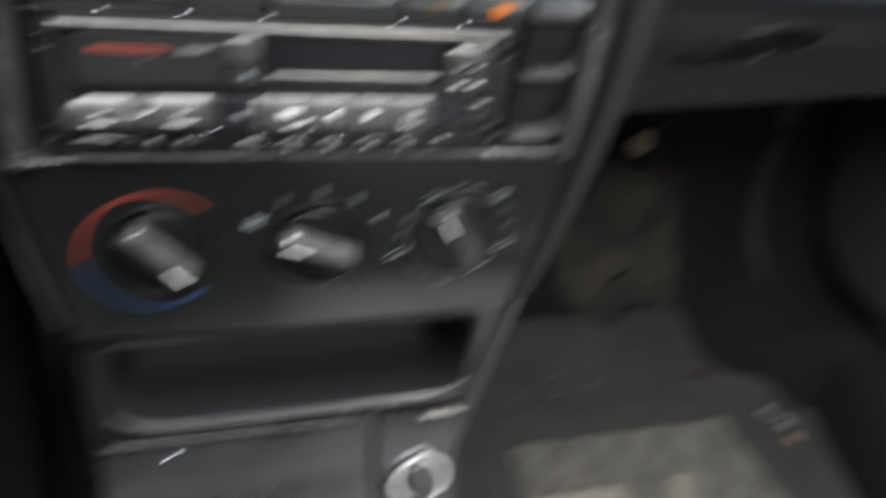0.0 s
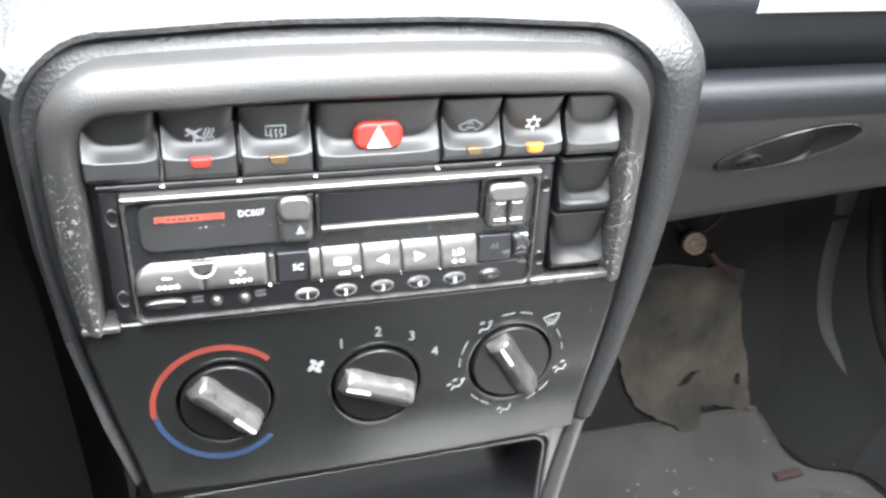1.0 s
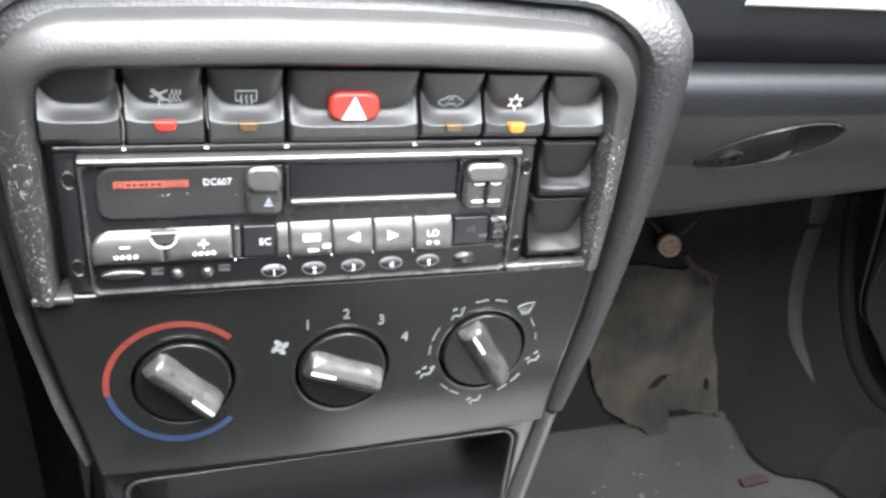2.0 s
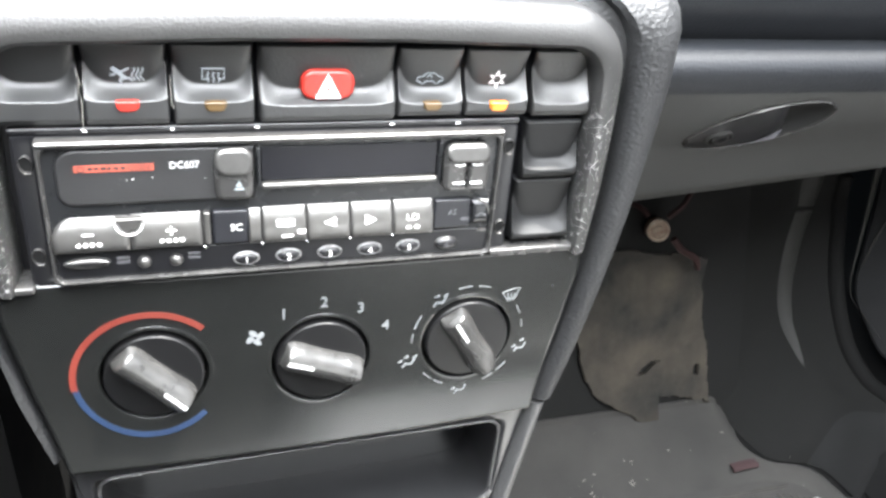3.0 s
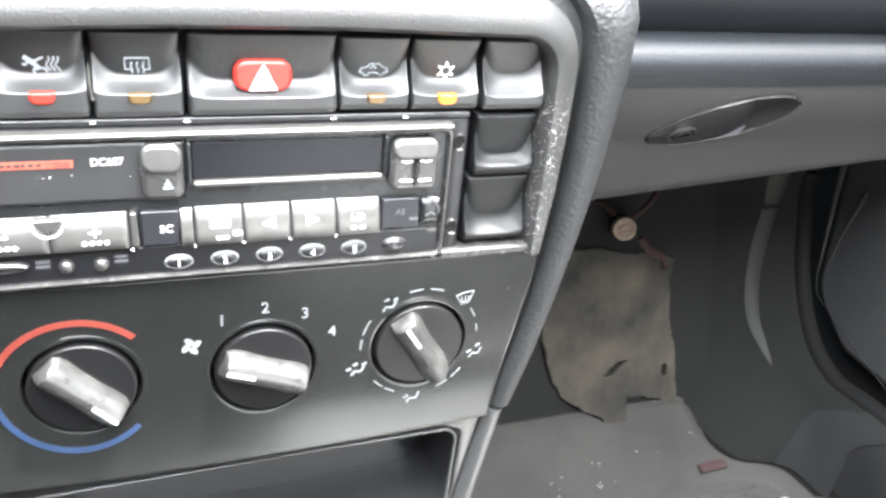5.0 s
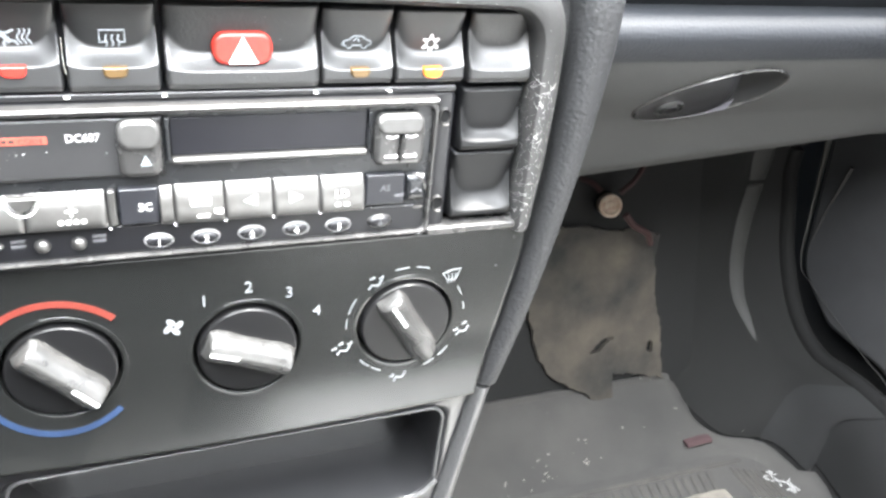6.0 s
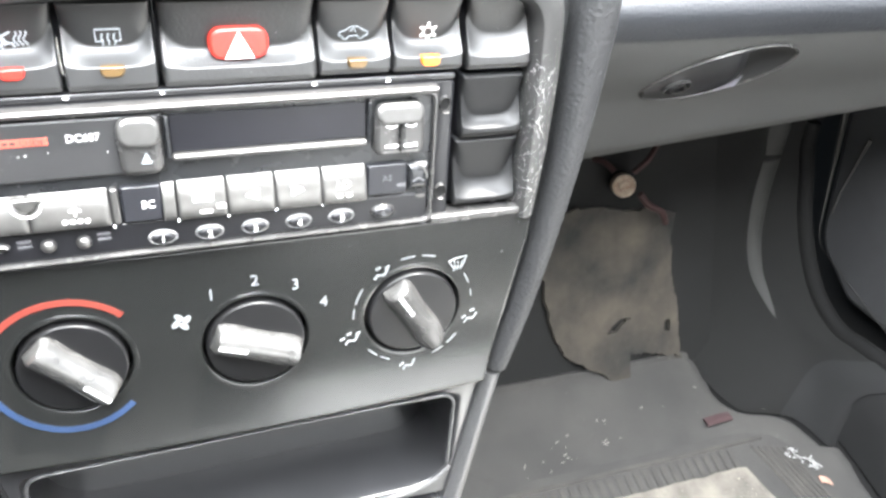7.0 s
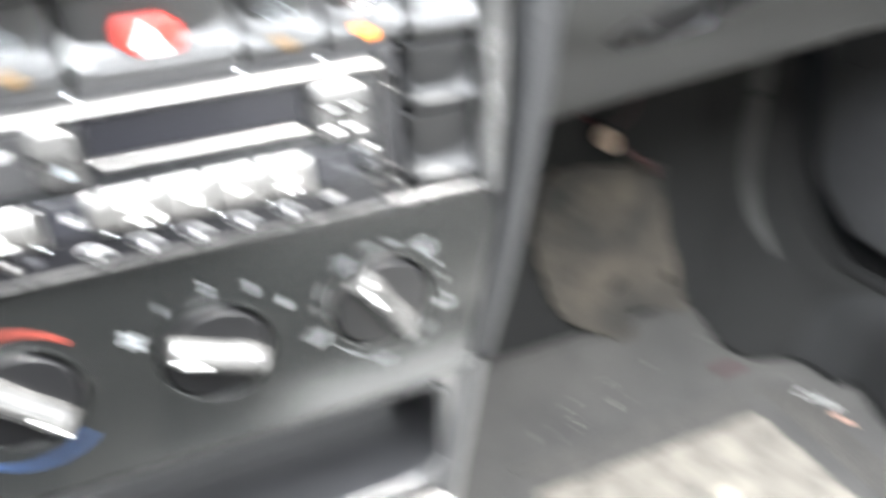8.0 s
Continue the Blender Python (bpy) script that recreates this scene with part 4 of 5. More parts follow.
lens(demist, 63.9, 20.6, 7.4, 3.6, AMBER, "unlit amber indicator")
bm = stroke([(61.9, 28.6), (60.0, 28.6), (60.0, 32.6), (67.4, 32.6), (67.4, 28.6), (65.5, 28.6)], 0.5, SY)
for k in range(3):
    stroke([(61.9 + 1.8 * k, 27.2), (62.2 + 1.8 * k, 28.4), (61.7 + 1.8 * k, 29.6), (62.1 + 1.8 * k, 31.2)], 0.5, SY, bm)
pieces("mark", on_switch(bm, demist), ICON, demist, "pale printed heated window symbol")
hazard = switch(79.2, 128.4, 14.2, 41.6, 20.0, "wide black hazard switch with a red warning triangle, its edge worn", True, 7.0, 5.6)
part("button", slab(rect(93.6, 113.2, 21.6, 32.6, 4.6), 0.9, 9, 1.4), RED_LENS, hazard, "red hazard button")
part("mark", slab([(98.6, 22.4), (108.2, 22.4), (103.4, 31.4)], 0.6, 1.6), WHITE, hazard, "white warning triangle")
bm = stroke([(101.0, 24.4), (105.8, 24.4), (103.4, 28.8), (101.0, 24.4)], 0.35, 0.42)
slab(oval(103.4, 25.8, 0.6, 0.8, 10), 0.42, 1.2, bm=bm)
pieces("mark", bm, RED_LENS, hazard)
air = switch(130.0, 154.6, 15.2, 40.8, 20.0, "black air recirculation switch with an unlit amber indicator")
lens(air, 142.7, 19.2, 6.8, 3.4, AMBER, "unlit amber indicator")
bm = stroke([(137.4, 27.4), (137.8, 28.8), (139.8, 29.4), (141.2, 30.6), (144.2, 30.6), (146.0, 29.2), (147.4, 28.8), (147.6, 27.4), (146.4, 27.2)], 0.38, SY)
stroke([(138.4, 27.2), (137.4, 27.4)], 0.38, SY, bm)
stroke([(141.0, 27.2), (143.9, 27.2)], 0.38, SY, bm)
stroke(arc(139.7, 27.2, 1.1, 180, 360, 8), 0.35, SY, bm)
stroke(arc(145.2, 27.2, 1.1, 180, 360, 8), 0.35, SY, bm)
stroke([(141.2, 28.8), (142.2, 29.8), (143.2, 29.2), (143.0, 28.6)], 0.4, SY, bm)
pieces("mark", on_switch(bm, air), ICON, air, "pale printed car symbol")
cool = switch(156.4, 181.6, 15.0, 40.4, 20.0, "black air conditioning switch with a lit orange indicator")
lens(cool, 169.4, 18.8, 7.2, 3.9, ORANGE, "orange indicator")
bm = bmesh.new()
for k in range(6):
    a = math.pi / 6 + k * math.pi / 3
    tip = (169.8 + 3.5 * math.cos(a), 27.8 + 3.5 * math.sin(a))
    for turn in (-0.42, 0.42):
        stroke([(169.8 + 1.55 * math.cos(a + turn), 27.8 + 1.55 * math.sin(a + turn)), tip], 0.40, SY, bm)
    stroke([(169.8 + 1.6 * math.cos(a), 27.8 + 1.6 * math.sin(a)), (169.8 + 2.9 * math.cos(a), 27.8 + 2.9 * math.sin(a))], 0.40, SY - 0.05, bm)
pieces("mark", on_switch(bm, cool), WHITE, cool, "white printed snowflake symbol")
switch(184.4, 208.4, 14.4, 40.0, 19.0, "blank black rocker switch with a worn face", True, 3.6, 6.0, 7.4, 8.5)
switch(183.8, 207.8, -12.4, 11.6, -9.0, "blank black rocker switch beside the radio", False, 4.6, 4.2, 4.0, 12.0, SWITCH_SHADED)
switch(182.8, 208.4, -41.2, -14.0, -38.6, "blank black rocker switch with a scuffed lower edge", True, 4.6, 5.2, 6.6, 14.0, SWITCH_SHADED)
for pts in ([(20.5, 34), (21.0, 30), (20.4, 27), (21.3, 22), (20.7, 17), (20.6, 13)], [(21.1, 28), (22.2, 29.6)], [(49.4, 32), (49.2, 26), (49.6, 20.5), (50.2, 20.9)]):
    bm = tube([Vector((x * MM, -0.0012, z * MM)) for x, z in pts], 0.00011, 5)
    solid("fibre", bm, FIBRE, "pale fibre caught between two switches", "fibre")

# ---- the radio ----
radio = thing("car_radio", (0.0885, 0.0, -0.046), "black and silver cassette car radio in the console", "radio")
part("sleeve", band(rect(4.2, 172.6, -45.2, 9.6, 2), rect(-3.2, 180, -46.4, 10.8, 2), [(0, 12), (0, 1.2), (0.15, 0.6), (0.85, 0.6), (1, 1.4), (1, 14)]), BLACK, radio, "black mounting sleeve")
for x, z in ((0.9, 0.8), (0.4, -34.6), (176.4, 1.6), (176.6, -34.2)):
    slot = part("slot", band(oval(x, z, 1.7, 2.5, 18), oval(x, z, 2.5, 3.5, 18), [(0, 4), (0, 0.3), (0.5, -0.6), (1, 0.2), (1, 2)]), KEYBODY, radio, "release key slot")
    part("hole", slab(oval(x, z, 1.75, 2.55, 18), 0.25, 2), GASKET, slot, "dark hole of the slot")
    # A silver sliver stands for the glint at the slot's lower side.
    part("catch", slab(rect(x - 0.8, x + 1.6, z - 3.3, z - 2.8, 0.2), -0.9, 1.0, 0.2), SILVER, slot, "silver sliver for the glint in the slot")
# fascia: silver rim, and the recess that it frames
part("rim", band(rect(6.0, 170.6, -43.4, 7.4, 3.5), rect(4.4, 172.4, -45.0, 9.6, 2.0), [(0, 3), (0, -3.6), (0.25, -4.6), (0.6, -4.6), (0.9, -3.4), (1, -2), (1, 6)]), KEYBODY, radio, "bright rim")
part("top_edge", slab(rect(4.6, 172.2, 8.0, 10.4, 0.8), -5.2, 4, 1.2), SILVER, radio, "bright upper edge")
part("fascia", slab(rect(5.4, 171.4, -44.4, 8.4, 2), -1.8, 10), FACE, radio)
part("cassette_door", slab(corners([(9.6, -14.2, 5), (76.8, -14.2, 0.5), (76.8, 6.8, 0.5), (9.6, 6.8, 7)], 6), -3.4, 2, 1.2), DOOR, radio, "dark cassette door")
part("label", slab(rect(16.0, 41.8, -1.25, 1.25, 0.2), -3.65, -3.0), LABEL, radio, "red security label")
for k, w in enumerate((1.6, 1.4, 1.8, 1.2, 1.5, 1.6)):
    x = 20.4 + 2.1 * k
    part("label_text", slab(rect(x, x + w, -0.5, 0.5, 0.1), -3.75, -3.2), DOOR, radio)
part("label_text", lettering("CODE", 2.5, 37.2, 0.0, -3.75, 7.2), DOOR, radio)
part("label_text", stroke([(17.2, -0.9), (17.2, 0.8), (19.2, 0.8), (19.2, -0.9), (17.2, -0.9)], 0.4, -3.75), DOOR, radio)
part("model_text", lettering("DC607", 3.7, 52.0, 0.2, -3.6, 10.0, 0.03), LIGHT, radio, "white model lettering")
for x, z, r in ((34.6, -4.4, 0.5), (41.2, -4.0, 0.3), (58.8, -5.2, 0.25)):
    part("scuff", slab(oval(x, z, r, r * 0.5, 8, 0.5), -3.5, -3.2), LIGHT, radio, "pale scuff on the cassette door")


def tilted(bm, z0, z1, amount):
    """Leans a key back: its top goes in by that many millimetres."""
    for v in bm.verts:
        if v.co.y < -0.0035:
            v.co.y += amount * MM * (v.co.z / MM - z0) / (z1 - z0)
    return bm


def key(name, outline, material, label="", front=-4.2, edge=0.7):
    return part(name, slab(outline, front, 2, edge), material, radio, label)


def pillow(x0, x1, z0, z1, front, rise, material, name, label="", curve=0.0, round_left=0.0, hard=1.0):
    """A softly domed key, whose upper part leans back."""
    def f(u, v):
        a, b = abs(2 * u - 1) ** (5 * hard), abs(2 * v - 1) ** (4 * hard)
        left = x0 + round_left * (1 - math.sqrt(max(0.0, 1 - (max(0.0, v - 0.4) / 0.6) ** 2)))
        return Vector(((left + (x1 - left) * u) * MM, (front + rise * max(a, b) + curve * v ** 2.4 + 0.5 * (1 - v) ** 6) * MM, (z0 + (z1 - z0) * v) * MM))
    return part(name, closed_grid(f, 36, 28, lambda p: Vector((p.x, 0.002, p.z))), material, radio, label, 60)


# eject key: an upper half that faces up, paler for its highlight, and the part with the mark
key("eject_key", rect(61.9, 75.7, -14.0, 3.0, 3.6), KEYBODY, "rounded eject key", -6.0, 2.2)
part("eject_cap", tilted(slab(rect(62.0, 75.6, -3.2, 6.6, 4.2), -8.0, -3, 1.6), -3.2, 6.6, 2.6), CAPGREY, radio, "paler top of the eject key, for its highlight")
bm = slab([(69.2, -7.9), (71.6, -7.9), (70.4, -5.5)], -6.4, -5.2)
slab(rect(68.8, 72.0, -9.2, -8.5, 0.1), -6.4, -5.2, bm=bm)
pieces("eject_mark", bm, ICON, radio)
part("display", slab(rect(78.6, 145.6, -7.6, 5.8, 0.8), -2.6, 2, 0.4), GLASS, radio, "dark display window")
part("display_lip", slab(rect(78.6, 145.6, -10.0, -7.8, 0.9), -5.2, 1, 0.9), SILVER, radio, "bright lip below the display")
part("display_side", slab(rect(77.0, 78.4, -9.4, 6.2, 0.6), -4.6, 1, 0.6), FACE, radio)
part("display_side", slab(rect(145.8, 147.0, -9.4, 6.2, 0.5), -4.6, 1, 0.6), FACE, radio)
# round key block
key("tuning_key", rect(148.2, 157.4, -14.2, 2.4, 2.4), KEYBODY, "rounded tuning key", -6.2, 1.8)
key("tuning_key", rect(157.7, 166.9, -14.2, 2.4, 2.4), KEYBODY, "rounded tuning key", -6.2, 1.8)
# The glint on top of the key block is put into a paler cap.
part("tuning_cap", tilted(slab(rect(148.6, 166.5, -1.6, 5.5, 3.2), -8.2, -3, 1.6), -1.6, 5.5, 2.8), CAPGREY, radio, "rounded paler top of the tuning keys, for their glint")
for x in (154.2, 161.4):
    part("key_mark", stroke([(x - 2.2, -2.6), (x, -3.2), (x + 2.2, -2.6)], 0.6, -6.5), WHITE, radio)
    part("key_mark", slab(rect(x - 2.4, x + 2.4, -10.9, -10.1, 0.2), -6.5, -5.2), WHITE, radio)
    part("key_mark", slab(rect(x - 3.2, x + 3.2, -13.2, -12.5, 0.2), -6.45, -4.6), SILVER, radio)
# volume rocker with its notch
pillow(6.2, 31.8, -31.4, -18.4, -6.2, 0.9, SILVER, "volume_key", "silver volume key", 4.4, 9.0, 3.6)
pillow(32.0, 56.8, -31.4, -18.2, -6.2, 0.9, SILVER, "volume_key", "silver volume key", 4.4, 0.0, 4.5)
part("volume_notch", slab(corners([(27.2, -18.6, 0), (31.9, -26.5, 3.0), (36.6, -18.6, 0)], 8), -5.7, -3, 0.8), SILVER, radio, "rounded notch between the volume keys")
part("notch_edge", stroke(arc(31.9, -20.2, 4.6, 188, 352, 14), 0.55, -6.3), WHITE, radio)
for cx, sign in ((18.0, False), (46.0, True)):
    bm = stroke([(cx - 1.8, -24.2), (cx + 1.8, -24.2)], 0.6, -5.9)
    if sign:
        stroke([(cx, -22.4), (cx, -26.0)], 0.6, -5.92, bm)
    for k in range(4):
        slab(oval(cx - 3.4 + 2.3 * k, -28.0, 0.8, 0.65, 10), -6.45, -4.8, bm=bm)
    pieces("volume_mark", bm, WHITE, radio)
key("spacer", rect(57.2, 59.8, -31.6, -18.4, 0.9), SILVER, "thin silver strip", -4.6)
# row of station keys
key("scan_key", rect(60.6, 73.4, -31.6, -18.2, 1.0), NAVY, "dark navy key lettered SC", -4.4)
part("scan_text", lettering("SC", 4.0, 69.0, -25.2, -4.6, 4.4, 0.03), LIGHT, radio)
pillow(73.6, 78.0, -31.8, -18.0, -6.1, 0.8, SILVER, "station_key", "narrow silver key", 4.4, 0.0, 4.0)
for k in range(4):
    x = 78.4 + 16.85 * k
    pillow(x, x + 16.6, -32.0, -17.8, -6.2, 0.8, SILVER, "station_key", "silver key", 4.4, 0.0, 5.0)
bm = slab(rect(83.6, 90.4, -25.2, -22.8, 0.3), -5.95, -4.8)
slab(rect(91.4, 94.4, -28.4, -26.9, 0.3), -6.25, -4.6, bm=bm)
slab(rect(85.6, 89.8, -29.6, -28.7, 0.3), -6.25, -4.6, bm=bm)
slab([(101.6, -24.8), (106.2, -26.6), (106.2, -23.0)], -5.95, -4.8, bm=bm)
slab([(117.6, -26.6), (122.0, -24.6), (117.6, -22.8)], -5.95, -4.8, bm=bm)
slab(rect(134.2, 136.2, -29.2, -28.1, 0.3), -6.2, -4.6, bm=bm)
slab(rect(137.6, 139.6, -29.2, -28.1, 0.3), -6.2, -4.6, bm=bm)
pieces("key_mark", bm, WHITE, radio)
part("key_text", lettering("LD", 3.9, 136.6, -24.4, -6.05, 4.8, 0.0), WHITE, radio)
key("station_key", rect(146.0, 161.2, -31.0, -18.6, 1.0), NAVY, "dark navy key", -4.2)
part("key_text", lettering("AS", 3.4, 153.6, -24.2, -4.35, 3.6), GREY_PRINT, radio)
part("key_mark", slab(rect(157.4, 161, -28, -26.8, 0.2), -4.35, -3.6), GREY_PRINT, radio)
pillow(161.6, 169.4, -30.6, -19.2, -5.2, 2.2, FACE, "round_key", "rounded end key")
part("key_edge", stroke(arc(162.4, -25.2, 6.6, 80, 0, 12), 0.7, -5.2), SILVER, radio, "bright rounded edge of the end key")
part("key_mark", stroke([(163.4, -26.0), (165.6, -24.6), (167.8, -26.0)], 0.6, -5.4), GREY_PRINT, radio)
part("key_mark", slab(oval(167.4, -33.4, 2.0, 0.8, 14), -3.4, -2.2), SILVER, radio)
# lower row
part("lower_strip", slab(rect(7, 170.4, -43.2, -32.6, 1.5), -2.6, 2, 0.6), BLACK, radio, "black lower strip")
for k in range(6):
    x = 72.4 + 16.0 * k
    z = -39.3 + 0.15 * k
    part("preset_ring", band(oval(x, z, 4.1, 2.2, 24), oval(x, z, 5.1, 3.1, 24), [(0, -2.0), (0, -3.0), (0.4, -3.6), (0.8, -3.2), (1, -2.4)]), KEYDARK if k < 5 else KEYBODY, radio, "bright oval ring")
    part("preset_key", slab(oval(x, z, 4.3, 2.4, 24), -4.3, -2, 1.5), BLACK, radio, "black oval preset key")
    part("preset_text", lettering(str(k + 1), 3.6, x, z - 0.1, -4.5, None, 0.03), WHITE if k < 5 else GREY_PRINT, radio)
part("oval_key", slab(oval(16.4, -36.6, 8.0, 2.1, 28), -4.6, -1.5, 1.4), SILVER, radio, "silver oval key")
for x in (35.8, 46.9):
    bm = bmesh.new()
    bmesh.ops.create_uvsphere(bm, u_segments=18, v_segments=12, radius=2.6 * MM)
    bmesh.ops.scale(bm, vec=(1, 0.9, 0.95), verts=bm.verts)
    bmesh.ops.translate(bm, verts=bm.verts, vec=(x * MM, -2.8 * MM, -37.7 * MM))
    part("round_button", bm, SILVER, radio, "small silver round button")
for x in (28.6, 53.4):
    part("faded_text", slab(rect(x - 2.2, x + 2.2, -36.0, -35.0, 0.2), -2.85, -2.3), GREY_PRINT, radio)
    part("faded_text", slab(rect(x - 2.2, x + 2.2, -37.9, -36.9, 0.2), -2.85, -2.3), GREY_PRINT, radio)
for x, z in ((78.2, -32.6), (95.2, -32.6), (112.0, -32.5), (128.9, -32.4), (57.4, -32.4)):
    bm = bmesh.new()
    bmesh.ops.create_icosphere(bm, subdivisions=2, radius=0.75 * MM)
    bmesh.ops.translate(bm, verts=bm.verts, vec=(x * MM, -4.4 * MM, z * MM))
    part("guide_pin", bm, CHROME, radio)

# ---- heater controls ----
heater = thing("heater_panel", (0.1, 0.0, -0.131), "satin black heater control panel with three knobs", "control panel")
KN = [(35.2, -91.4), (102.3, -92.6), (167.6, -89.4)]
KR = 19.2    # the dials; each sits in a round hole 1.6 wider


def panel_bow(x, z):
    """How far the panel stands back of its plane: its lower edge flares out, its ends fall back."""
    return -5.6 * (max(0.0, -97.0 - z) / 38.0) ** 2.0 + 0.8 * ((x - MID) / 115) ** 4


def panel(u, v):
    low = -135.0 + 2.0 * u - 2.2 * math.sin(math.pi * u)
    z = low + (-46.6 - low) * v
    half = float(np.interp(z, [-137, -131, -97, -62, -46.6], [102.4, 103.8, 112.2, 118.8, 120.0]))
    a = 2 * u - 1
    x = MID + half * a
    y = panel_bow(x, z) + 3.5 * smooth(0.978, 1.0, abs(a)) + 1.6 * smooth(0.985, 1.0, v) + 2.4 * smooth(0.022, 0.0, v)
    for cx, cz in KN:
        if math.hypot(x - cx, z - cz) < KR + 2.5:
            y += 14.0
    return Vector((x * MM, y * MM, z * MM))


part("plate", closed_grid(panel, 320, 120, lambda p: Vector((p.x, 0.034, p.z))), PANEL, heater, angle=50)


def knob(i, turn, mark_end, label):
    cx, cz = KN[i]
    back = panel_bow(cx, cz)

    def lean(bm):
        """Sets a piece of the knob on the panel's face."""
        for v in bm.verts:
            v.co.y += back * MM
        return bm
    rim = band(oval(cx, cz, KR + 1.6, KR + 1.6, 72), oval(cx, cz, KR + 4.2, KR + 4.2, 72), [(0, 13), (0, 0.9), (0.06, 0.35), (0.16, 0.0), (0.4, -0.12), (0.8, -0.1), (1, 0.3), (1, 13)])
    for v in rim.verts:
        v.co.y += panel_bow(v.co.x / MM, v.co.z / MM) * MM
    part("hole_rim", rim, PANEL, heater)
    k = part("knob", lean(slab(oval(cx, cz, KR, KR, 64), -1.6, 12, 0.8, steps=4)), KNOB, heater, label)
    part("well", lean(slab(oval(cx, cz, KR + 1.8, KR + 1.8, 48), 10.5, 13)), GASKET, k, "dark bottom of the gap round the dial")
    c, s = math.cos(radians(turn)), math.sin(radians(turn))

    def crest(a):
        """Height of the grip along its length: square at the ends, a little lower in the middle."""
        q = abs(a) / 17.6
        return (-9.2 - 0.5 * smooth(0.4, 0.9, q)) * (1 - smooth(0.93, 1.0, q) ** 1.4 * 0.55)

    def grip(u, v):
        a = -17.6 + 35.2 * u
        q = abs(2 * u - 1)
        half = 6.5 * (1 - 0.16 * smooth(0.84, 1.0, q)) + 0.45 * math.exp(-((q - 0.62) / 0.22) ** 2)
        b = 2 * v - 1
        # a rounded ridge that stands on straight flanks
        side = abs(b)
        y = -1.2 + (crest(a) + 1.2) * max(0.0, 1 - side ** 2.1) ** 0.55
        bb = b * half
        lim = math.sqrt(max(0.0, (KR - 0.7) ** 2 - a * a))
        bb = max(-lim, min(lim, bb))
        return Vector(((cx + c * a - s * bb) * MM, y * MM, (cz + s * a + c * bb) * MM))
    part("grip", lean(closed_grid(grip, 56, 40, lambda p: Vector((p.x, 0.0, p.z)))), GRIP, k, "worn grey grip", 60)
    e = -1 if mark_end < 0 else 1
    bm = bmesh.new()
    rows = []
    for a in (5.0, 8.0, 11.0, 14.0, 16.2):
        x, z, y = cx + c * e * a, cz + s * e * a, crest(a) - 0.2
        rows.append([bm.verts.new(((x - s * w) * MM, (y + d) * MM, (z + c * w) * MM)) for w, d in ((-0.7, 0.8), (-0.7, 0), (0.7, 0), (0.7, 0.8))])
    for a, b in zip(rows, rows[1:]):
        for j in range(4):
            bm.faces.new((a[j], a[(j + 1) % 4], b[(j + 1) % 4], b[j]))
    bm.faces.new(rows[0])
    bm.faces.new(rows[-1][::-1])
    part("pointer", lean(bm), WHITE, k, "white pointer line")


knob(0, -46, 1, "round temperature knob")
knob(1, -22, -1, "round fan speed knob")
knob(2, -58, -1, "round air direction knob")


def printed(name, bm, material, label=""):
    """A mark on the panel, that follows its bow."""
    for v in bm.verts:
        v.co.y += panel_bow(v.co.x / MM, v.co.z / MM) * MM
    return pieces(name, bm, material, heater, label)


printed("hot_scale", stroke(arc(34.0, -91.9, 29.2, 45, 187, 40), 2.5, -0.45), RED, "red scale of the temperature knob")
printed("cold_scale", stroke(arc(34.0, -90.6, 29.0, 189, 313, 36), 2.3, -0.45), BLUE, "blue scale of the temperature knob")
for text, x, z in (("1", 86.6, -68.2), ("2", 103.1, -64.1), ("3", 118.6, -68.3), ("4", 129.7, -78.2)):
    printed("numeral", lettering(text, 6.9, x, z, -0.3, None, 0.0), PALE, "grey numeral " + text)
bm = bmesh.new()
for k in range(4):
    a = radians(20 + 90 * k)
    slab(oval(75 + 2.2 * math.cos(a), -78.3 + 2.2 * math.sin(a), 2.0, 1.15, 14, a + 0.5), -0.35, 0.4, bm=bm)
printed("fan_mark", bm, PALE, "white fan symbol")
for a0, a1 in ((91, 104), (71, 84), (149, 165), (171, 181), (22, 33), (5, 13), (222, 233), (237, 247), (308, 321), (291, 303)):
    printed("scale_dash", stroke(arc(168.0, -88.6, 26.0, a0, a1, 6), 0.45, -0.3), PALE)
# air direction marks: a seated line, with drops where the air blows
for mx, mz, drops in ((153.3, -68.4, ((-0.8, 2.5), (3.0, 2.6))), (194.4, -97.2, ((-2.6, 0.4), (1.2, 3.4))), (166.4, -116.0, ((-2.8, 0.2),)), (141.2, -99.0, ((-3.4, 0.6), (-0.6, 2.8), (3.2, 2.6)))):
    bm = stroke([(mx - 2.6, mz - 2.8), (mx - 1.4, mz - 0.9), (mx + 1.4, mz - 1.2), (mx + 2.2, mz + 0.2), (mx + 2.8, mz + 1.6)], 0.75, -0.35)
    for dx, dz in drops:
        slab(oval(mx + dx, mz + dz, 0.75, 0.5, 10, 0.7), -0.35, 0.4, bm=bm)
        slab(oval(mx + dx - 1.1, mz + dz - 0.5, 0.45, 0.4, 8, 0.7), -0.35, 0.4, bm=bm)
    printed("air_mark", bm, PALE, "small white air direction symbol")
bm = stroke([(182.6, -67.4), (186.4, -66.0), (190.4, -65.6), (188.6, -70.4), (184.8, -70.8), (182.6, -67.4)], 0.5, -0.35)
for k in range(3):
    stroke([(185.0 + 1.5 * k, -72.2 + 0.2 * k), (185.4 + 1.5 * k, -70.0), (185.0 + 1.6 * k, -67.8)], 0.4, -0.35, bm)
printed("demist_mark", bm, PALE, "white windscreen demist symbol")
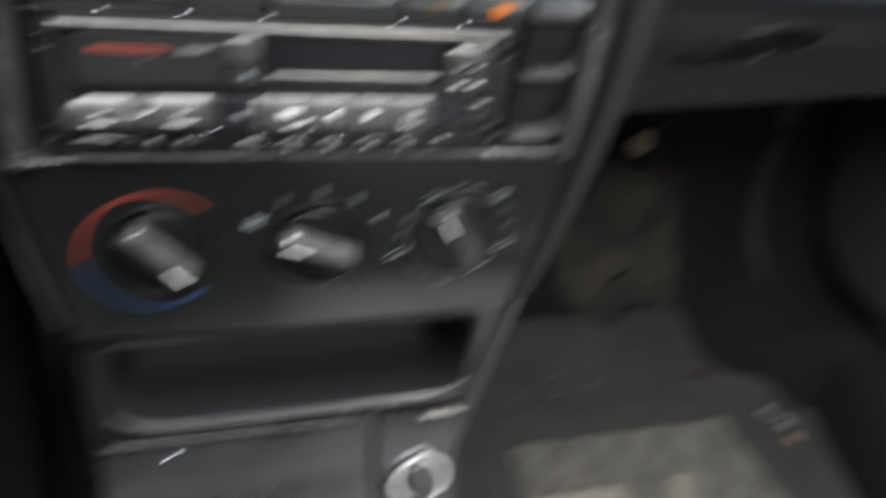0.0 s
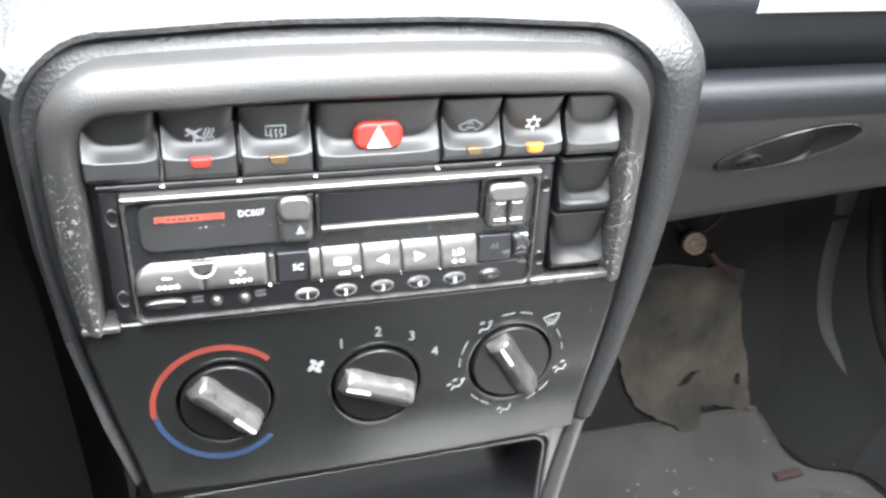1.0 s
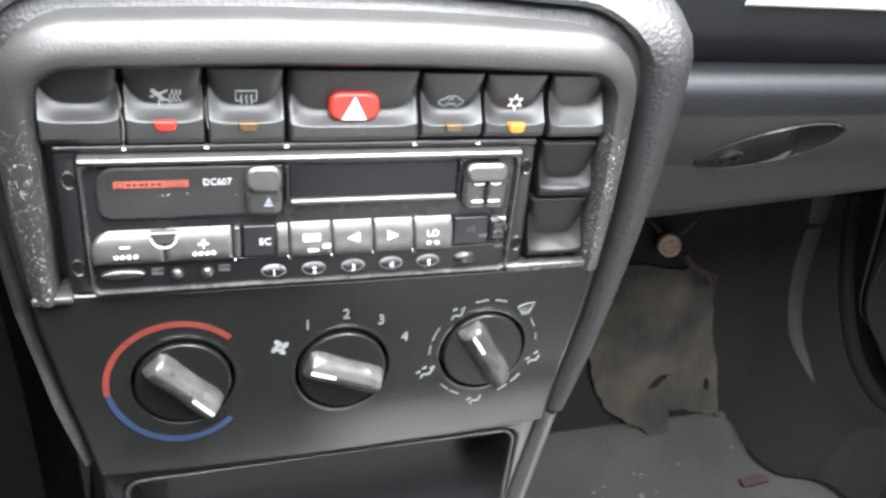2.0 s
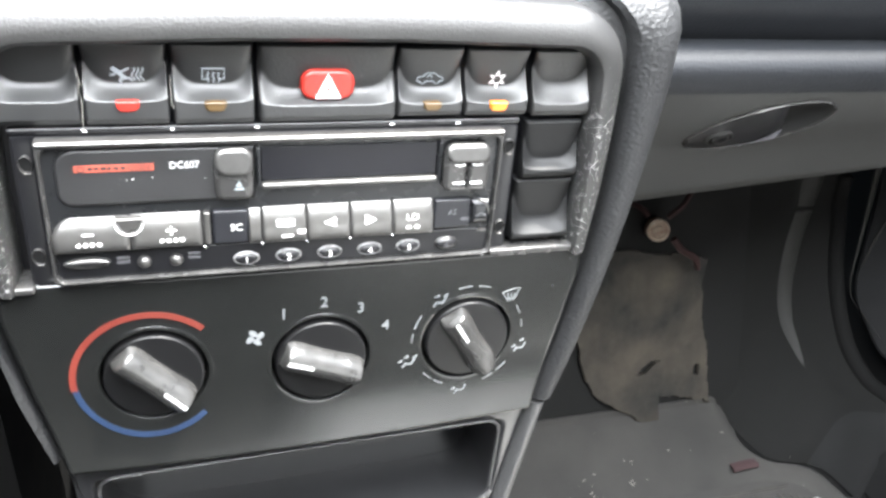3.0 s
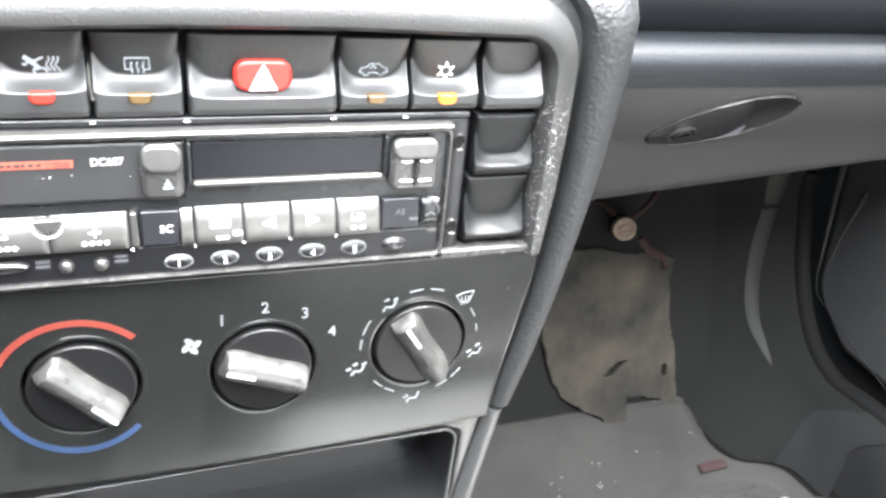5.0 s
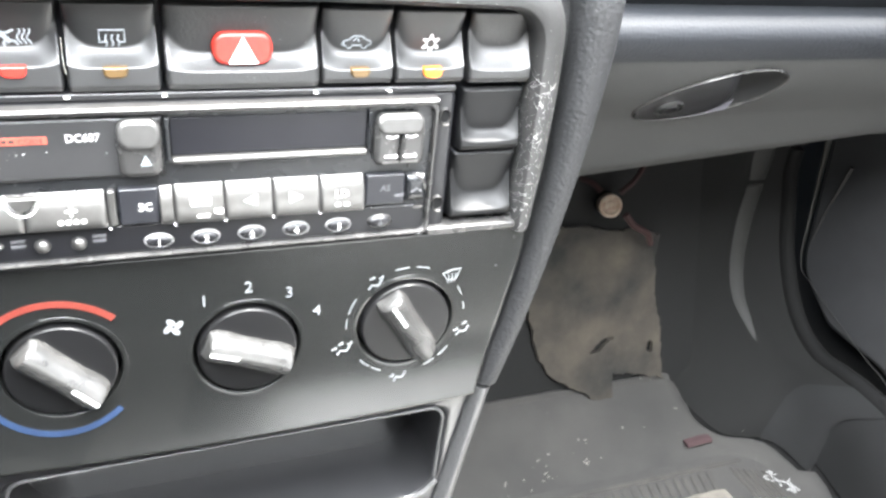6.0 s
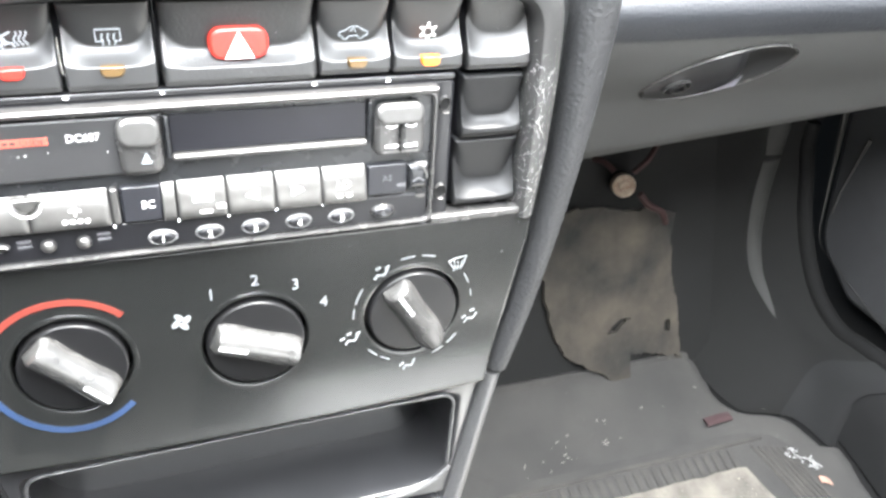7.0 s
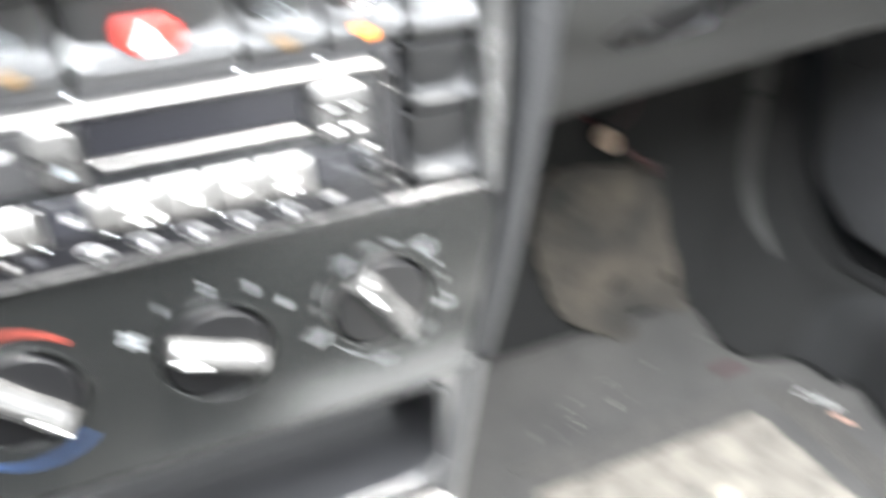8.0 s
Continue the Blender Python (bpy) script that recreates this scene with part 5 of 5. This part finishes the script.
for x, z, r in ((206.5, -66.2, 0.5), (213.0, -53.0, 0.35), (140.6, -54.0, 0.25), (207.6, -57.4, 0.25)):
    printed("fleck", slab(oval(x, z, r, r * 0.7, 8, 0.4), -0.25, 0.4), GREY_PRINT, "tiny fleck of dust on the panel")

# ---- storage pocket and the lower tray ----
pocket = thing("storage_pocket", (0.1, 0.0, -0.205), "open black storage pocket below the heater panel", "storage pocket")
hole = corners([(7, -201.0, 24), (192.5, -200.0, 20), (193.5, -143.5, 6), (6, -146.5, 5)], 8)
rim = corners([(0, -207, 6), (197.0, -207, 4), (206, -135, 2), (-2, -138, 2)], 8)
part("rim", band(hole, rim, [(0.02, 50), (0.0, 12), (0.0, 5.2), (0.06, 4.2), (0.16, 3.8), (0.30, 3.9), (0.5, 4.1), (0.9, 3.8), (1.0, 6), (1, 30)], True), POCKET, pocket)
part("liner", slab(rect(0, 204, -208, -138, 3), 46, 52), POCKET, pocket, "dark back of the pocket")
# Lower lip: paler than the rim, so its highlight is in the colour.
lip = [(10 + 182 * k / 30, -203.2 + 0.8 * k / 30 + 13.0 * abs((k - 15) / 15) ** 9) for k in range(31)]
bm = tube([Vector((x * MM, 0.0026, z * MM)) for x, z in lip], 0.0013, 8)
part("lip", bm, FLANK, pocket, "paler lower lip, for its highlight line")

lip = [(8.6, -186), (8.0, -160)] + arc(15.0, -152.2, 7.0, 180, 96, 8) + [(60, -144.4), (120, -143.2), (184.5, -142.3)] + arc(184.5, -149.3, 7.0, 82, 0, 8) + [(191.3, -160), (190.6, -186)]
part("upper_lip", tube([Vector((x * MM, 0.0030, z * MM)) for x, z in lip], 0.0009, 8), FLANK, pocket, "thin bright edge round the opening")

tray = thing("ashtray", (0.1, 0.0, -0.27), "black glossy ashtray front with a smooth face", "ashtray")


def tray_face(u, v):
    x = 3 + 138 * u
    z = -210 - 62 * v
    return Vector((x * MM, (3.0 - 2.5 * math.sin(min(1, v * 3) * math.pi / 2) - 34 * v * v + 1.5 * smooth(0.97, 1, abs(2 * u - 1))) * MM, z * MM))


part("front", closed_grid(tray_face, 40, 24, lambda p: Vector((p.x, 0.034, p.z))), TRAY, tray)
part("upper_edge", tube([Vector(((6 + 126 * k / 20) * MM, 0.0012, -0.2108)) for k in range(21)], 0.0008, 6), KEYBODY, tray, "paler upper edge")
part("catch", slab(rect(35, 39, -222, -219.4, 0.6), -1.0, 6, 0.6), CHROME, tray, "small bright catch")
socket = thing("cigarette_lighter", (0.168, 0.0, -0.27), "cigarette lighter with a bright ring in a black plate", "lighter")


def lighter_face(u, v):
    z = -211 - 62 * v
    x = 144.5 + (194 - 9 * v - 144.5) * u
    return Vector((x * MM, (3.0 - 2.5 * math.sin(min(1, v * 3) * math.pi / 2) - 34 * v * v) * MM, z * MM))


part("plate", closed_grid(lighter_face, 24, 24, lambda p: Vector((p.x, 0.034, p.z))), TRAY, socket)
part("cover_edge", slab(rect(170, 194, -215.2, -211.6, 0.8), -1.2, 6, 0.9), SILVER, socket, "bright cover edge")
tip = pose(0.169, -0.011, -0.2510, -24, 0, 0)
for name, rows, material, label in (("ring", ((17, 12), (17, -3), (15.5, -5), (12.5, -5), (11.5, -2), (11.5, 10)), CHROME, "bright ring"), ("knob", ((11, 8), (11, -4), (9.5, -8), (5, -9.2), (1, -9.4)), SILVER, "grey lighter knob")):
    bm = bmesh.new()
    rings = [[bm.verts.new(tip @ Vector((r * math.cos(2 * math.pi * k / 36) * MM, y * MM, r * math.sin(2 * math.pi * k / 36) * MM))) for k in range(36)] for r, y in rows]
    for a, b in zip(rings, rings[1:]):
        for k in range(36):
            bm.faces.new((a[k], a[(k + 1) % 36], b[(k + 1) % 36], b[k]))
    if name == "knob":
        bm.faces.new(rings[-1])
    part(name, bm, material, socket, label)
